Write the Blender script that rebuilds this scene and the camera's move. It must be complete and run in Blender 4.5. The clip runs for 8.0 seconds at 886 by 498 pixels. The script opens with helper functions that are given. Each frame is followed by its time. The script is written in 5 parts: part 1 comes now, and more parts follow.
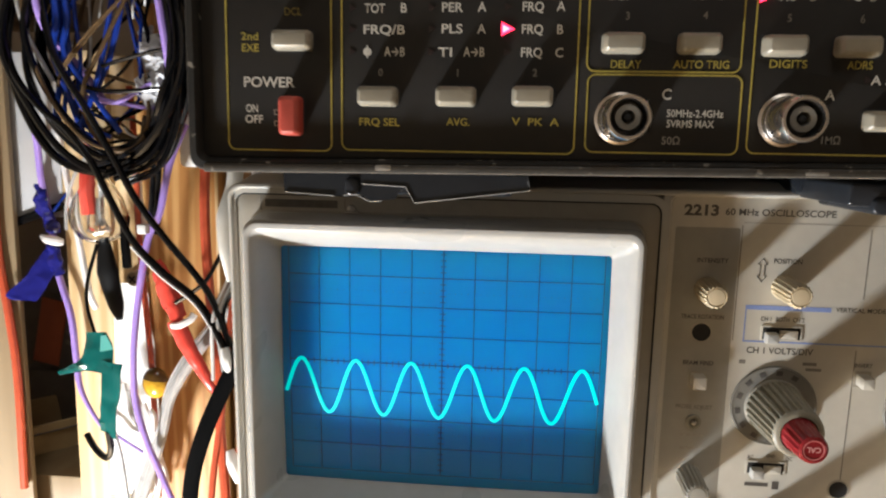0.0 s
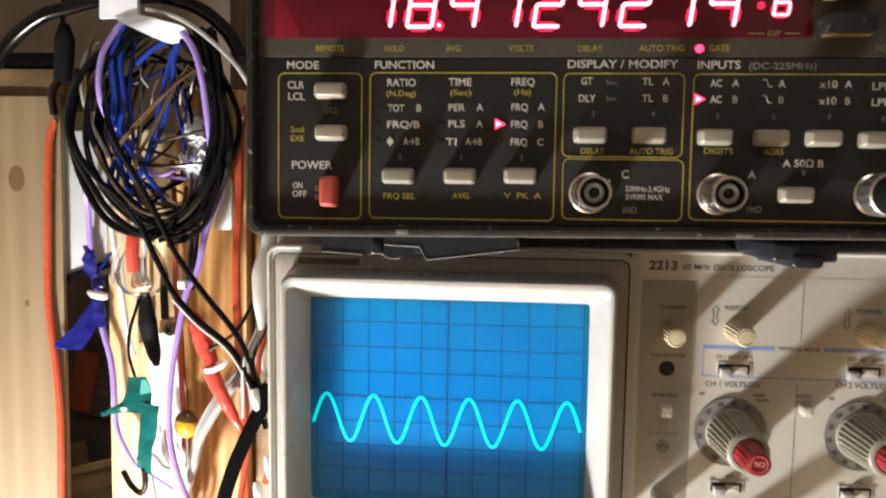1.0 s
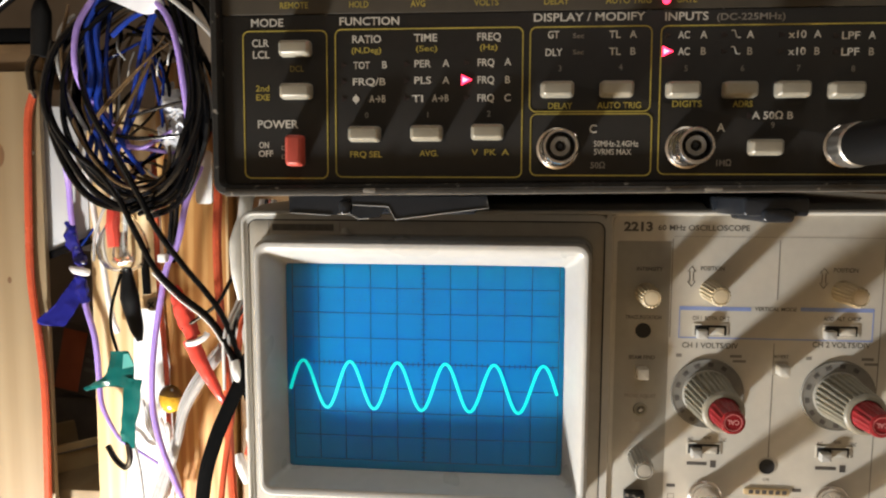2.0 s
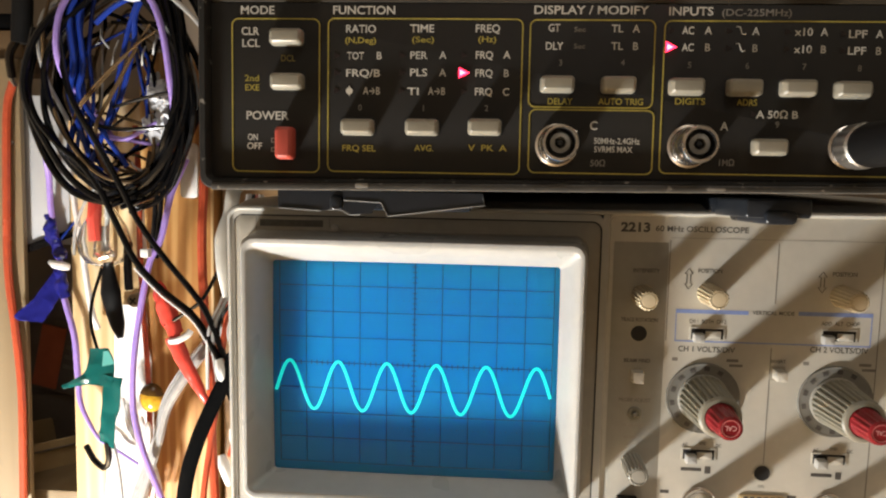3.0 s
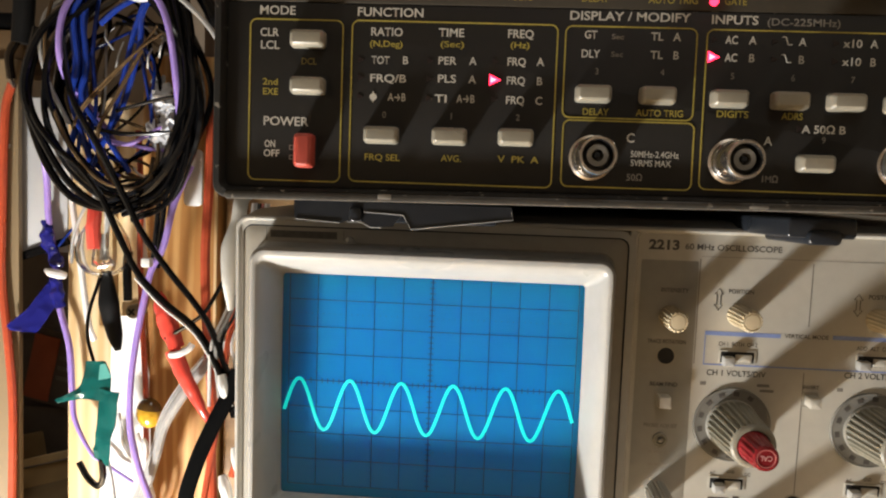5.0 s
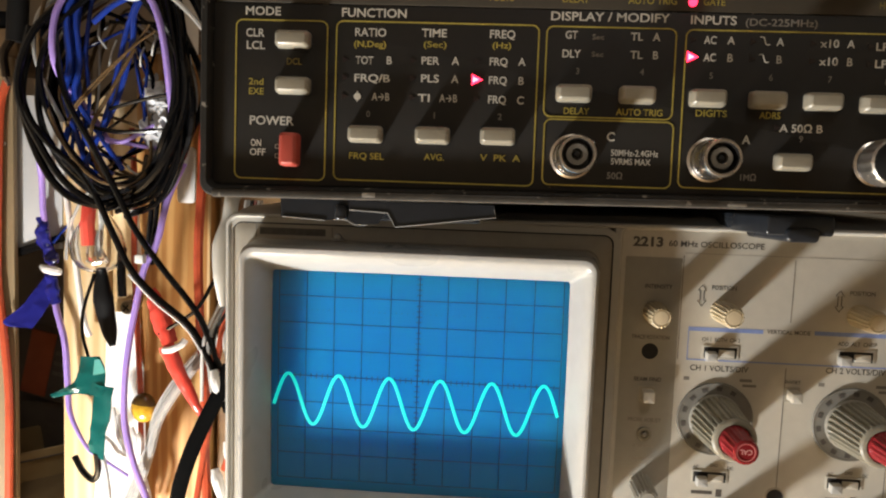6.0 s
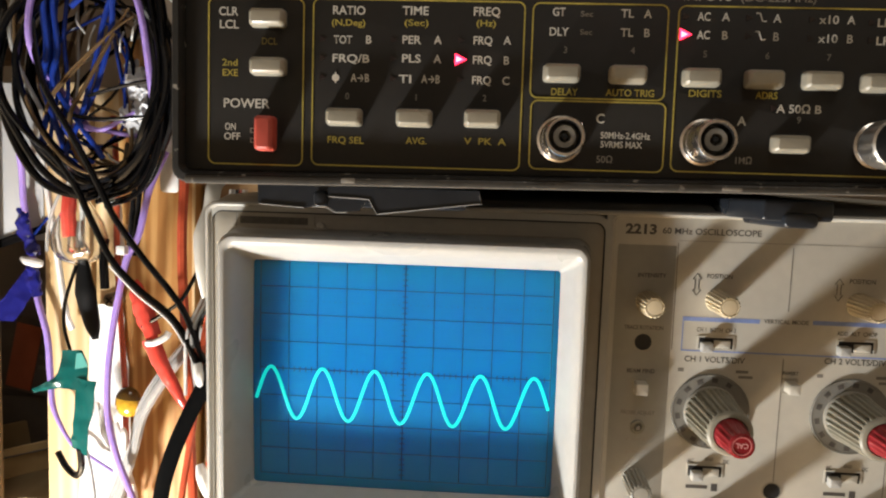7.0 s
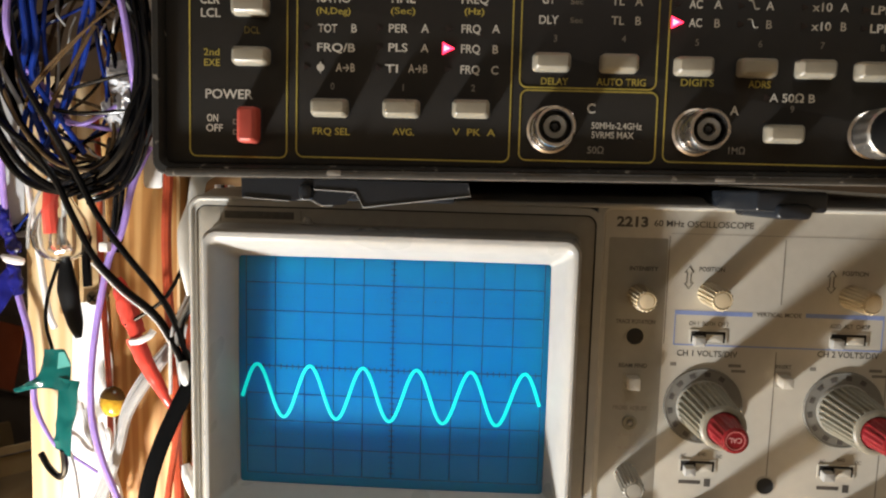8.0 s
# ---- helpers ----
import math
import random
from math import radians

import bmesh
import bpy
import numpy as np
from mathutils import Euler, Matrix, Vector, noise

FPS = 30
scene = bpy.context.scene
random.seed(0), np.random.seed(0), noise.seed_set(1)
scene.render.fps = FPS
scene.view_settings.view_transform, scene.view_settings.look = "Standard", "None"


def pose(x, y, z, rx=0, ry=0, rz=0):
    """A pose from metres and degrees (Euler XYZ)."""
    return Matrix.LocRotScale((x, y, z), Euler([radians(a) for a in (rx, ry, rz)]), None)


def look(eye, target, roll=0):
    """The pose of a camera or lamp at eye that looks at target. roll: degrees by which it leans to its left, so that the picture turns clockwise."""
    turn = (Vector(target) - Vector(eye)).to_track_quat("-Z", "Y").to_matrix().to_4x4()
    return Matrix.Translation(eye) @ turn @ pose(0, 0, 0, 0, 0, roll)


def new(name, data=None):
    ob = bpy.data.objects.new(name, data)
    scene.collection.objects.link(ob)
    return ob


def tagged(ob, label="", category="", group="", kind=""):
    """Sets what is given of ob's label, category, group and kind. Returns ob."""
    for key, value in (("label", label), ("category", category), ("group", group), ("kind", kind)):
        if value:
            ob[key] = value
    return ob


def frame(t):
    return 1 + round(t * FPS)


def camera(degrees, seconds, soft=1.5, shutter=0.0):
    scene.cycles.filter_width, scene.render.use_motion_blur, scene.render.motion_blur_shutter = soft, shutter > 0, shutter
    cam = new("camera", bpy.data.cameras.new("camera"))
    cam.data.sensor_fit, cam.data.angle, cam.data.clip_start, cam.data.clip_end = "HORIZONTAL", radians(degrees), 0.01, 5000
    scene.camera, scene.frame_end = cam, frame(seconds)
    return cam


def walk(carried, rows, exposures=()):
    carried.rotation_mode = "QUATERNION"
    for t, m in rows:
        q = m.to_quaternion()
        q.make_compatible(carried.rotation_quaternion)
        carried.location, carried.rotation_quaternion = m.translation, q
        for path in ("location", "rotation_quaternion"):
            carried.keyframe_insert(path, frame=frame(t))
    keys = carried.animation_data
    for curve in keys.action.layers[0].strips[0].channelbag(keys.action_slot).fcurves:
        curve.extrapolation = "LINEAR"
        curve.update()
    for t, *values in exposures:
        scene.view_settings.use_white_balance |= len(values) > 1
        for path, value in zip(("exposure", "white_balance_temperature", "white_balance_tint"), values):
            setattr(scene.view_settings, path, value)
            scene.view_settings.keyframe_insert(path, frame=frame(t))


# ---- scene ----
cam = camera(63.91, 8.0, soft=2.1, shutter=0.3)
ROWS = [
    (0.0, 0.0169, -0.2155, 0.0714, 81.302, -1.068, 4.657),
    (0.5, 0.0119, -0.2427, 0.0783, 85.617, -1.462, 4.782),
    (0.6, 0.0115, -0.2464, 0.0798, 87.111, -1.631, 4.550),
    (1.0, 0.0171, -0.2571, 0.0742, 86.098, -0.888, 4.335),
    (1.5, 0.0249, -0.2631, 0.0663, 85.333, 0.035, 4.126),
    (2.0, 0.0270, -0.2555, 0.0649, 85.299, -0.222, 4.449),
    (3.5, 0.0198, -0.2468, 0.0632, 85.235, -1.522, 2.847),
    (4.0, 0.0145, -0.2409, 0.0625, 86.042, -1.633, 2.744),
    (4.5, 0.0132, -0.2377, 0.0632, 86.213, -1.988, 2.752),
    (6.0, 0.0194, -0.2414, 0.0651, 85.791, -2.005, 2.931),
    (6.5, 0.0211, -0.2385, 0.0635, 85.382, -1.941, 3.071),
    (7.0, 0.0233, -0.2336, 0.0635, 85.159, -1.762, 2.856),
    (7.5, 0.0240, -0.2336, 0.0650, 85.390, -1.718, 2.066),
    (8.0, 0.0235, -0.2298, 0.0622, 84.963, -1.513, 2.020),
]
# the picture starts cooler and brightens for a moment near one second
EXPOSURES = [(0.0, 0.05, 6050, 10), (0.5, 0.05, 6080, 10), (1.0, 0.40, 6100, 10), (1.5, 0.0, 6120, 10), (2.0, 0.12, 6300, 10), (3.5, 0.12, 6450, 10), (4.0, 0.0, 6400, 10), (6.5, 0.02, 6480, 10), (7.0, 0.10, 6380, 10), (8.0, 0.06, 6280, 10)]
walk(cam, [(t, pose(x, y, z, rx, ry, rz)) for t, x, y, z, rx, ry, rz in ROWS], EXPOSURES)

# ---- light: one desk lamp low in front, one dim unseen fill added overhead behind ----
world = bpy.data.worlds.new("world")
scene.world = world
world.use_nodes = True
world.node_tree.nodes["Background"].inputs["Color"].default_value = (1.0, 0.86, 0.68, 1)
world.node_tree.nodes["Background"].inputs["Strength"].default_value = 0.05


def lamp(name, kind, energy, colour, place, target, size):
    data = bpy.data.lights.new(name, kind)
    data.energy, data.color = energy, colour
    if kind == "AREA":
        data.size = size
    else:
        data.shadow_soft_size = size
    ob = new(name, data)
    ob.matrix_world = look(place, target)
    return ob


lamp("desk_lamp_light", "POINT", 15.4, (1.0, 1.0, 0.985), (-0.231, -0.136, -0.322), (0, 0, 0), 0.025)
# Added fill with no fixture behind it; lifts the shadowed sides.
lamp("overhead_fill_light", "AREA", 4.4, (1.0, 0.95, 0.86), (0.25, -1.0, 1.35), (0.05, -0.2, 0), 0.5)

MM = 0.001


# ---- materials ----
def mat(name, colour, rough=0.5, metal=0.0, var=0.12, scale=300.0, bump=0.0, bump_scale=1500.0, spec=0.5, emit=0.0, coat=0.0, per_object=0.0):
    m = bpy.data.materials.new(name)
    m.use_nodes = True
    nt = m.node_tree
    b = nt.nodes["Principled BSDF"]
    b.inputs["Roughness"].default_value = rough
    b.inputs["Metallic"].default_value = metal
    b.inputs["Specular IOR Level"].default_value = spec
    b.inputs["Coat Weight"].default_value = coat
    b.inputs["Base Color"].default_value = (*colour, 1)
    if emit:
        b.inputs["Emission Color"].default_value = (*colour, 1)
        b.inputs["Emission Strength"].default_value = emit
        return m
    co = nt.nodes.new("ShaderNodeTexCoord")
    if var:
        n1 = nt.nodes.new("ShaderNodeTexNoise")
        n1.inputs["Scale"].default_value = scale
        n1.inputs["Detail"].default_value = 6
        n2 = nt.nodes.new("ShaderNodeTexNoise")
        n2.inputs["Scale"].default_value = scale / 9
        n2.inputs["Detail"].default_value = 3
        for n in (n1, n2):
            nt.links.new(co.outputs["Object"], n.inputs["Vector"])
        add = nt.nodes.new("ShaderNodeMath")
        add.operation = "ADD"
        nt.links.new(n1.outputs["Fac"], add.inputs[0])
        nt.links.new(n2.outputs["Fac"], add.inputs[1])
        ramp = nt.nodes.new("ShaderNodeMapRange")
        ramp.inputs["From Min"].default_value, ramp.inputs["From Max"].default_value = 0.65, 1.35
        ramp.inputs["To Min"].default_value, ramp.inputs["To Max"].default_value = 1 - var, 1 + var
        nt.links.new(add.outputs[0], ramp.inputs["Value"])
        mul = nt.nodes.new("ShaderNodeMix")
        mul.data_type, mul.blend_type = "RGBA", "MULTIPLY"
        mul.inputs["Factor"].default_value = 1
        mul.inputs["A"].default_value = (*colour, 1)
        nt.links.new(ramp.outputs[0], mul.inputs["B"])
        nt.links.new(mul.outputs["Result"], b.inputs["Base Color"])
        r2 = nt.nodes.new("ShaderNodeMapRange")
        r2.inputs["To Min"].default_value, r2.inputs["To Max"].default_value = max(0.02, rough - 0.1), min(1, rough + 0.1)
        nt.links.new(n2.outputs["Fac"], r2.inputs["Value"])
        nt.links.new(r2.outputs[0], b.inputs["Roughness"])
    if bump:
        nb = nt.nodes.new("ShaderNodeTexNoise")
        nb.inputs["Scale"].default_value = bump_scale
        nb.inputs["Detail"].default_value = 3
        nt.links.new(co.outputs["Object"], nb.inputs["Vector"])
        bp = nt.nodes.new("ShaderNodeBump")
        bp.inputs["Strength"].default_value = bump
        bp.inputs["Distance"].default_value = 0.0003
        nt.links.new(nb.outputs["Fac"], bp.inputs["Height"])
        nt.links.new(bp.outputs[0], b.inputs["Normal"])
    return m


def wood(name, light, dark, grain=55.0, rough=0.55, axis=2, seed=0.0):
    """Pine: long streaks along one axis, broad bands and a fine fibre."""
    m = bpy.data.materials.new(name)
    m.use_nodes = True
    nt = m.node_tree
    b = nt.nodes["Principled BSDF"]
    b.inputs["Roughness"].default_value = rough
    co = nt.nodes.new("ShaderNodeTexCoord")
    mp = nt.nodes.new("ShaderNodeMapping")
    s = [1.0, 1.0, 1.0]
    s[axis] = 0.07
    mp.inputs["Scale"].default_value = s
    mp.inputs["Location"].default_value = (seed, seed * 0.7, seed * 0.3)
    nt.links.new(co.outputs["Object"], mp.inputs["Vector"])
    n1 = nt.nodes.new("ShaderNodeTexNoise")
    n1.inputs["Scale"].default_value, n1.inputs["Detail"].default_value, n1.inputs["Distortion"].default_value = grain, 4, 0.8
    n2 = nt.nodes.new("ShaderNodeTexNoise")
    n2.inputs["Scale"].default_value, n2.inputs["Detail"].default_value = grain * 14, 3
    for n in (n1, n2):
        nt.links.new(mp.outputs[0], n.inputs["Vector"])
    wv = nt.nodes.new("ShaderNodeTexWave")
    wv.wave_type, wv.bands_direction = "BANDS", "X"
    wv.inputs["Scale"].default_value, wv.inputs["Distortion"].default_value = grain * 0.9, 9
    wv.inputs["Detail"].default_value = 2
    wv.inputs["Detail Scale"].default_value = 0.5
    nt.links.new(mp.outputs[0], wv.inputs["Vector"])
    a1 = nt.nodes.new("ShaderNodeMath")
    a1.operation = "MULTIPLY_ADD"
    a1.inputs[1].default_value = 0.45
    nt.links.new(wv.outputs["Fac"], a1.inputs[0])
    nt.links.new(n1.outputs["Fac"], a1.inputs[2])
    a2 = nt.nodes.new("ShaderNodeMath")
    a2.operation = "MULTIPLY_ADD"
    a2.inputs[1].default_value = 0.25
    nt.links.new(n2.outputs["Fac"], a2.inputs[0])
    nt.links.new(a1.outputs[0], a2.inputs[2])
    rp = nt.nodes.new("ShaderNodeValToRGB")
    rp.color_ramp.elements[0].position, rp.color_ramp.elements[0].color = 0.45, (*light, 1)
    rp.color_ramp.elements[1].position, rp.color_ramp.elements[1].color = 1.15, (*dark, 1)
    nt.links.new(a2.outputs[0], rp.inputs["Fac"])
    nt.links.new(rp.outputs["Color"], b.inputs["Base Color"])
    bp = nt.nodes.new("ShaderNodeBump")
    bp.inputs["Strength"].default_value, bp.inputs["Distance"].default_value = 0.25, 0.0004
    nt.links.new(a2.outputs[0], bp.inputs["Height"])
    nt.links.new(bp.outputs[0], b.inputs["Normal"])
    return m


def glass(name, colour, rough=0.02):
    m = bpy.data.materials.new(name)
    m.use_nodes = True
    b = m.node_tree.nodes["Principled BSDF"]
    b.inputs["Base Color"].default_value = (*colour, 1)
    b.inputs["Roughness"].default_value = rough
    b.inputs["Transmission Weight"].default_value = 1.0
    b.inputs["IOR"].default_value = 1.45
    return m


CASE = mat("black_case_plastic", (0.013, 0.012, 0.010), 0.6, var=0.25, spec=0.3, scale=260, bump=0.3, bump_scale=2500)


def scuffed(m, pale, scale, cut):
    """Adds small pale worn specks to a material."""
    nt = m.node_tree
    b = nt.nodes["Principled BSDF"]
    src = b.inputs["Base Color"].links[0].from_socket
    co = nt.nodes.new("ShaderNodeTexCoord")
    n = nt.nodes.new("ShaderNodeTexNoise")
    n.inputs["Scale"].default_value, n.inputs["Detail"].default_value = scale, 5
    nt.links.new(co.outputs["Object"], n.inputs["Vector"])
    r = nt.nodes.new("ShaderNodeMapRange")
    r.inputs["From Min"].default_value, r.inputs["From Max"].default_value = cut, cut + 0.05
    nt.links.new(n.outputs["Fac"], r.inputs["Value"])
    mix = nt.nodes.new("ShaderNodeMix")
    mix.data_type = "RGBA"
    nt.links.new(r.outputs[0], mix.inputs["Factor"])
    nt.links.new(src, mix.inputs["A"])
    mix.inputs["B"].default_value = (*pale, 1)
    nt.links.new(mix.outputs["Result"], b.inputs["Base Color"])


scuffed(CASE, (0.20, 0.18, 0.15), 420, 0.64)
LIP = mat("worn_dark_lip", (0.042, 0.037, 0.030), 0.42, var=0.35, scale=420, bump=0.2)
scuffed(LIP, (0.20, 0.18, 0.15), 300, 0.63)
FASCIA = mat("dark_brown_fascia", (0.0098, 0.0081, 0.0060), 0.62, spec=0.38, var=0.14, scale=500, bump=0.15, bump_scale=4000)
FASCIA_TOP = mat("dark_olive_fascia", (0.034, 0.027, 0.017), 0.55, var=0.12, scale=400)
WINDOW = mat("red_filter_window", (0.085, 0.003, 0.010), 0.22, var=0.1, scale=100)
RED_BLOCK = mat("red_print", (0.30, 0.016, 0.014), 0.5, var=0.12)
SEG = mat("lit_red_segment", (1.0, 0.006, 0.028), emit=2.8)
SEG_CORE = mat("bright_segment_core", (1.0, 0.30, 0.42), emit=3.0)
LED = mat("lit_red_led", (1.0, 0.025, 0.07), emit=5.0)
LED_OFF = mat("unlit_red_led", (0.017, 0.008, 0.0065), 0.45, var=0)
INK = mat("pale_grey_ink", (0.52, 0.49, 0.42), 0.6, var=0.2, scale=900)
INK_DIM = mat("faded_grey_ink", (0.20, 0.18, 0.15), 0.6, var=0.25, scale=900)
YELLOW = mat("ochre_yellow_ink", (0.34, 0.27, 0.045), 0.6, var=0.25, scale=800)
YELLOW_DIM = mat("faded_yellow_ink", (0.17, 0.13, 0.03), 0.6, var=0.3, scale=800)
BUTTON = mat("ivory_grey_button", (0.29, 0.265, 0.205), 0.3, var=0.1, scale=300, bump=0.05)
RED_BTN = mat("brick_red_button", (0.43, 0.07, 0.048), 0.4, var=0.1, scale=300)
NICKEL = mat("nickel_plate", (0.74, 0.69, 0.64), 0.26, metal=1.0, var=0.12, scale=700)
DARKHOLE = mat("black_hollow", (0.008, 0.008, 0.008), 0.7, var=0)
INSULATOR = mat("grey_insulator", (0.20, 0.19, 0.17), 0.5, var=0.1)
BODY = mat("warm_grey_enamel", (0.45, 0.435, 0.39), 0.45, var=0.07, scale=220, bump=0.12, bump_scale=3500)
PANEL = mat("cream_grey_panel", (0.515, 0.483, 0.408), 0.5, var=0.06, scale=260, bump=0.1, bump_scale=4000)
RINGM = mat("light_grey_moulding", (0.43, 0.42, 0.388), 0.30, var=0.06, scale=240, bump=0.06, bump_scale=3000)
STRIP = mat("mid_grey_surround", (0.36, 0.33, 0.27), 0.5, var=0.08, scale=260, bump=0.1)
SCREEN = mat("blue_filter_glass", (0.009, 0.287, 0.76), 0.22, var=0.05, scale=60, coat=0.8)
# the light spreads inside the thick tube face
SCREEN_BSDF = SCREEN.node_tree.nodes["Principled BSDF"]
SCREEN_BSDF.inputs["Subsurface Weight"].default_value = 1.0
SCREEN_BSDF.inputs["Subsurface Radius"].default_value = (1.0, 1.0, 1.0)
SCREEN_BSDF.inputs["Subsurface Scale"].default_value = 0.028
GRAT = mat("dark_graticule_line", (0.006, 0.07, 0.22), 0.5, var=0)
TRACE = mat("lit_cyan_trace", (0.004, 0.66, 0.60), emit=0.8)
SCOPE_INK = mat("dark_grey_print", (0.075, 0.065, 0.055), 0.6, var=0.2, scale=900)
SCOPE_INK_SOFT = mat("soft_grey_print", (0.20, 0.18, 0.15), 0.6, var=0.2, scale=900)
BLUE_INK = mat("sky_blue_print", (0.22, 0.29, 0.55), 0.6, var=0.1, scale=500)
KNOB = mat("cream_knob", (0.60, 0.50, 0.33), 0.42, var=0.08, scale=300)
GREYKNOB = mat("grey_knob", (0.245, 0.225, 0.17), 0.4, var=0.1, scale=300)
GREY_EDGE_SHADED_KNOB = mat("grey_knob_edge_and_shaded_knob", (0.33, 0.31, 0.26), 0.38, var=0.1, scale=300)
REDCAP = mat("red_knob_cap", (0.235, 0.015, 0.019), 0.3, var=0.12, scale=300)
WHITE = mat("white_plastic", (0.74, 0.72, 0.68), 0.35, var=0.06, scale=200)
DIAL = mat("smoky_dial_skirt", (0.20, 0.19, 0.165), 0.25, var=0.1, scale=250)
FOOT = mat("blue_black_foot_plastic", (0.020, 0.023, 0.028), 0.3, var=0.2, scale=200)
BLACKW = mat("black_cable_sheath", (0.0032, 0.0032, 0.0036), 0.13, var=0.25, scale=120, spec=0.28)
GREYW = mat("charcoal_cable_sheath", (0.008, 0.008, 0.009), 0.13, var=0.2, scale=300, spec=0.4)
BROWNW = mat("brown_cable_sheath", (0.10, 0.062, 0.03), 0.15, var=0.2, scale=300)
BLUEW = mat("blue_cable_sheath", (0.012, 0.036, 0.25), 0.12, var=0.15, scale=300)
PURPLEW = mat("lilac_cable_sheath", (0.34, 0.23, 0.60), 0.22, var=0.1, scale=300)
REDW = mat("orange_red_cable_sheath", (0.41, 0.068, 0.028), 0.25, var=0.12, scale=300)
WHITEW = mat("white_cable_sheath", (0.72, 0.69, 0.66), 0.35, var=0.1, scale=300)
SILVERW = mat("grey_cable_sheath", (0.36, 0.35, 0.33), 0.3, var=0.12, scale=300)
BLUETAPE = mat("dark_blue_tape", (0.009, 0.010, 0.125), 0.18, var=0.25, scale=150, bump=0.12, bump_scale=300)
GREENTAPE = mat("teal_green_tape", (0.006, 0.085, 0.075), 0.16, var=0.2, scale=150, bump=0.4, bump_scale=300)
REDCLIP = mat("red_vinyl_boot", (0.60, 0.06, 0.04), 0.22, var=0.12, scale=200, bump=0.2, bump_scale=500)
BLACKBOOT = mat("black_vinyl_boot", (0.004, 0.004, 0.004), 0.6, var=0.2, scale=200, spec=0.2)
MATTBLACK = mat("matt_black_strap", (0.0025, 0.0025, 0.0025), 0.9, var=0.2, scale=200, spec=0.04)
AMBER = mat("amber_resin", (0.46, 0.255, 0.02), 0.14, var=0.45, scale=420)
AMBER_TOP = mat("dark_amber_resin", (0.10, 0.05, 0.012), 0.15, var=0.15, scale=120)
PAPER = mat("white_paper", (0.80, 0.79, 0.76), 0.7, var=0.05, scale=60, bump=0.1)
WPANEL = mat("white_board", (0.42, 0.42, 0.42), 0.6, var=0.07, scale=60)
DARKWALL = mat("brown_grey_wall", (0.165, 0.122, 0.082), 0.8, var=0.25, scale=25, bump=0.2, bump_scale=200)
CARTON = mat("dark_carton", (0.15, 0.125, 0.105), 0.7, var=0.25, scale=80)
ORANGE_LABEL = mat("burnt_orange_label", (0.50, 0.13, 0.06), 0.6, var=0.15, scale=100)
TAN = mat("tan_plastic_tub", (0.42, 0.31, 0.16), 0.45, var=0.15, scale=80)
SCREWM = mat("dull_steel", (0.42, 0.40, 0.36), 0.42, metal=1.0, var=0.2, scale=500)
BULB = glass("clear_bulb_glass", (0.93, 0.93, 0.91))
CLEAR = mat("milky_bag_plastic", (0.62, 0.62, 0.63), 0.12, var=0.2, scale=120, bump=1.0, bump_scale=160)
PINE_LIGHT = wood("pale_pine", (0.72, 0.56, 0.34), (0.56, 0.38, 0.18), 45)
PINE_ORANGE = wood("orange_pine", (0.68, 0.42, 0.155), (0.40, 0.18, 0.045), 60, seed=0.4)
PINE_PLANK = wood("knotty_pine", (0.275, 0.205, 0.115), (0.228, 0.160, 0.083), 26, seed=0.9)
PINE_END = wood("sawn_pine_edge", (0.34, 0.21, 0.09), (0.18, 0.10, 0.04), 70, axis=0, seed=1.7)
KNOT = mat("pine_knot", (0.12, 0.062, 0.026), 0.5, var=0.3, scale=200)


# ---- mesh helpers (sizes in millimetres, y runs away from the viewer) ----
def finish(bm, smooth=True):
    bmesh.ops.recalc_face_normals(bm, faces=bm.faces)
    for f in bm.faces:
        f.smooth = smooth
    return bm


def part(name, bm, material, parent=None, label="", smooth=True, sharp=35):
    finish(bm, smooth)
    me = bpy.data.meshes.new(name)
    bm.to_mesh(me)
    bm.free()
    me.materials.append(material)
    if smooth:
        me.set_sharp_from_angle(angle=radians(sharp))
    ob = new(name, me)
    if parent is not None:
        ob.parent = parent
    return tagged(ob, label)


def thing(name, label, category, group="", place=None):
    ob = new(name)
    ob.empty_display_size = 0.01
    if place is not None:
        ob.matrix_world = place
    return tagged(ob, label, category, group)


def rect_loop(x0, x1, z0, z1, r, y, seg=5):
    """A rounded rectangle in the plane of the front, as points in metres."""
    pts = []
    r = max(0.01, min(r, (x1 - x0) / 2 - 0.001, (z1 - z0) / 2 - 0.001))
    for cx, cz, a0 in ((x1 - r, z1 - r, 0), (x0 + r, z1 - r, 90), (x0 + r, z0 + r, 180), (x1 - r, z0 + r, 270)):
        for k in range(seg + 1):
            a = radians(a0 + 90 * k / seg)
            pts.append(((cx + r * math.cos(a)) * MM, y * MM, (cz + r * math.sin(a)) * MM))
    return pts


def loft(bm, loops, cap0=True, cap1=True):
    rows = [[bm.verts.new(p) for p in lp] for lp in loops]
    n = len(rows[0])
    for a, b in zip(rows, rows[1:]):
        for i in range(n):
            bm.faces.new((a[i], a[(i + 1) % n], b[(i + 1) % n], b[i]))
    if cap0:
        bm.faces.new(rows[0])
    if cap1:
        bm.faces.new(rows[-1])
    return bm


def slab(x0, x1, z0, z1, y0, y1, r=0.5, edge=0.3, bm=None, seg=4):
    """A plate with rounded corners and a soft front edge; y0 is the front."""
    bm = bm or bmesh.new()
    e = edge
    return loft(bm, [rect_loop(x0, x1, z0, z1, r, y1, seg), rect_loop(x0, x1, z0, z1, r, y0 + e, seg),
                     rect_loop(x0 + e * 0.3, x1 - e * 0.3, z0 + e * 0.3, z1 - e * 0.3, r, y0 + e * 0.3, seg),
                     rect_loop(x0 + e, x1 - e, z0 + e, z1 - e, max(r - e, 0.05), y0, seg)])


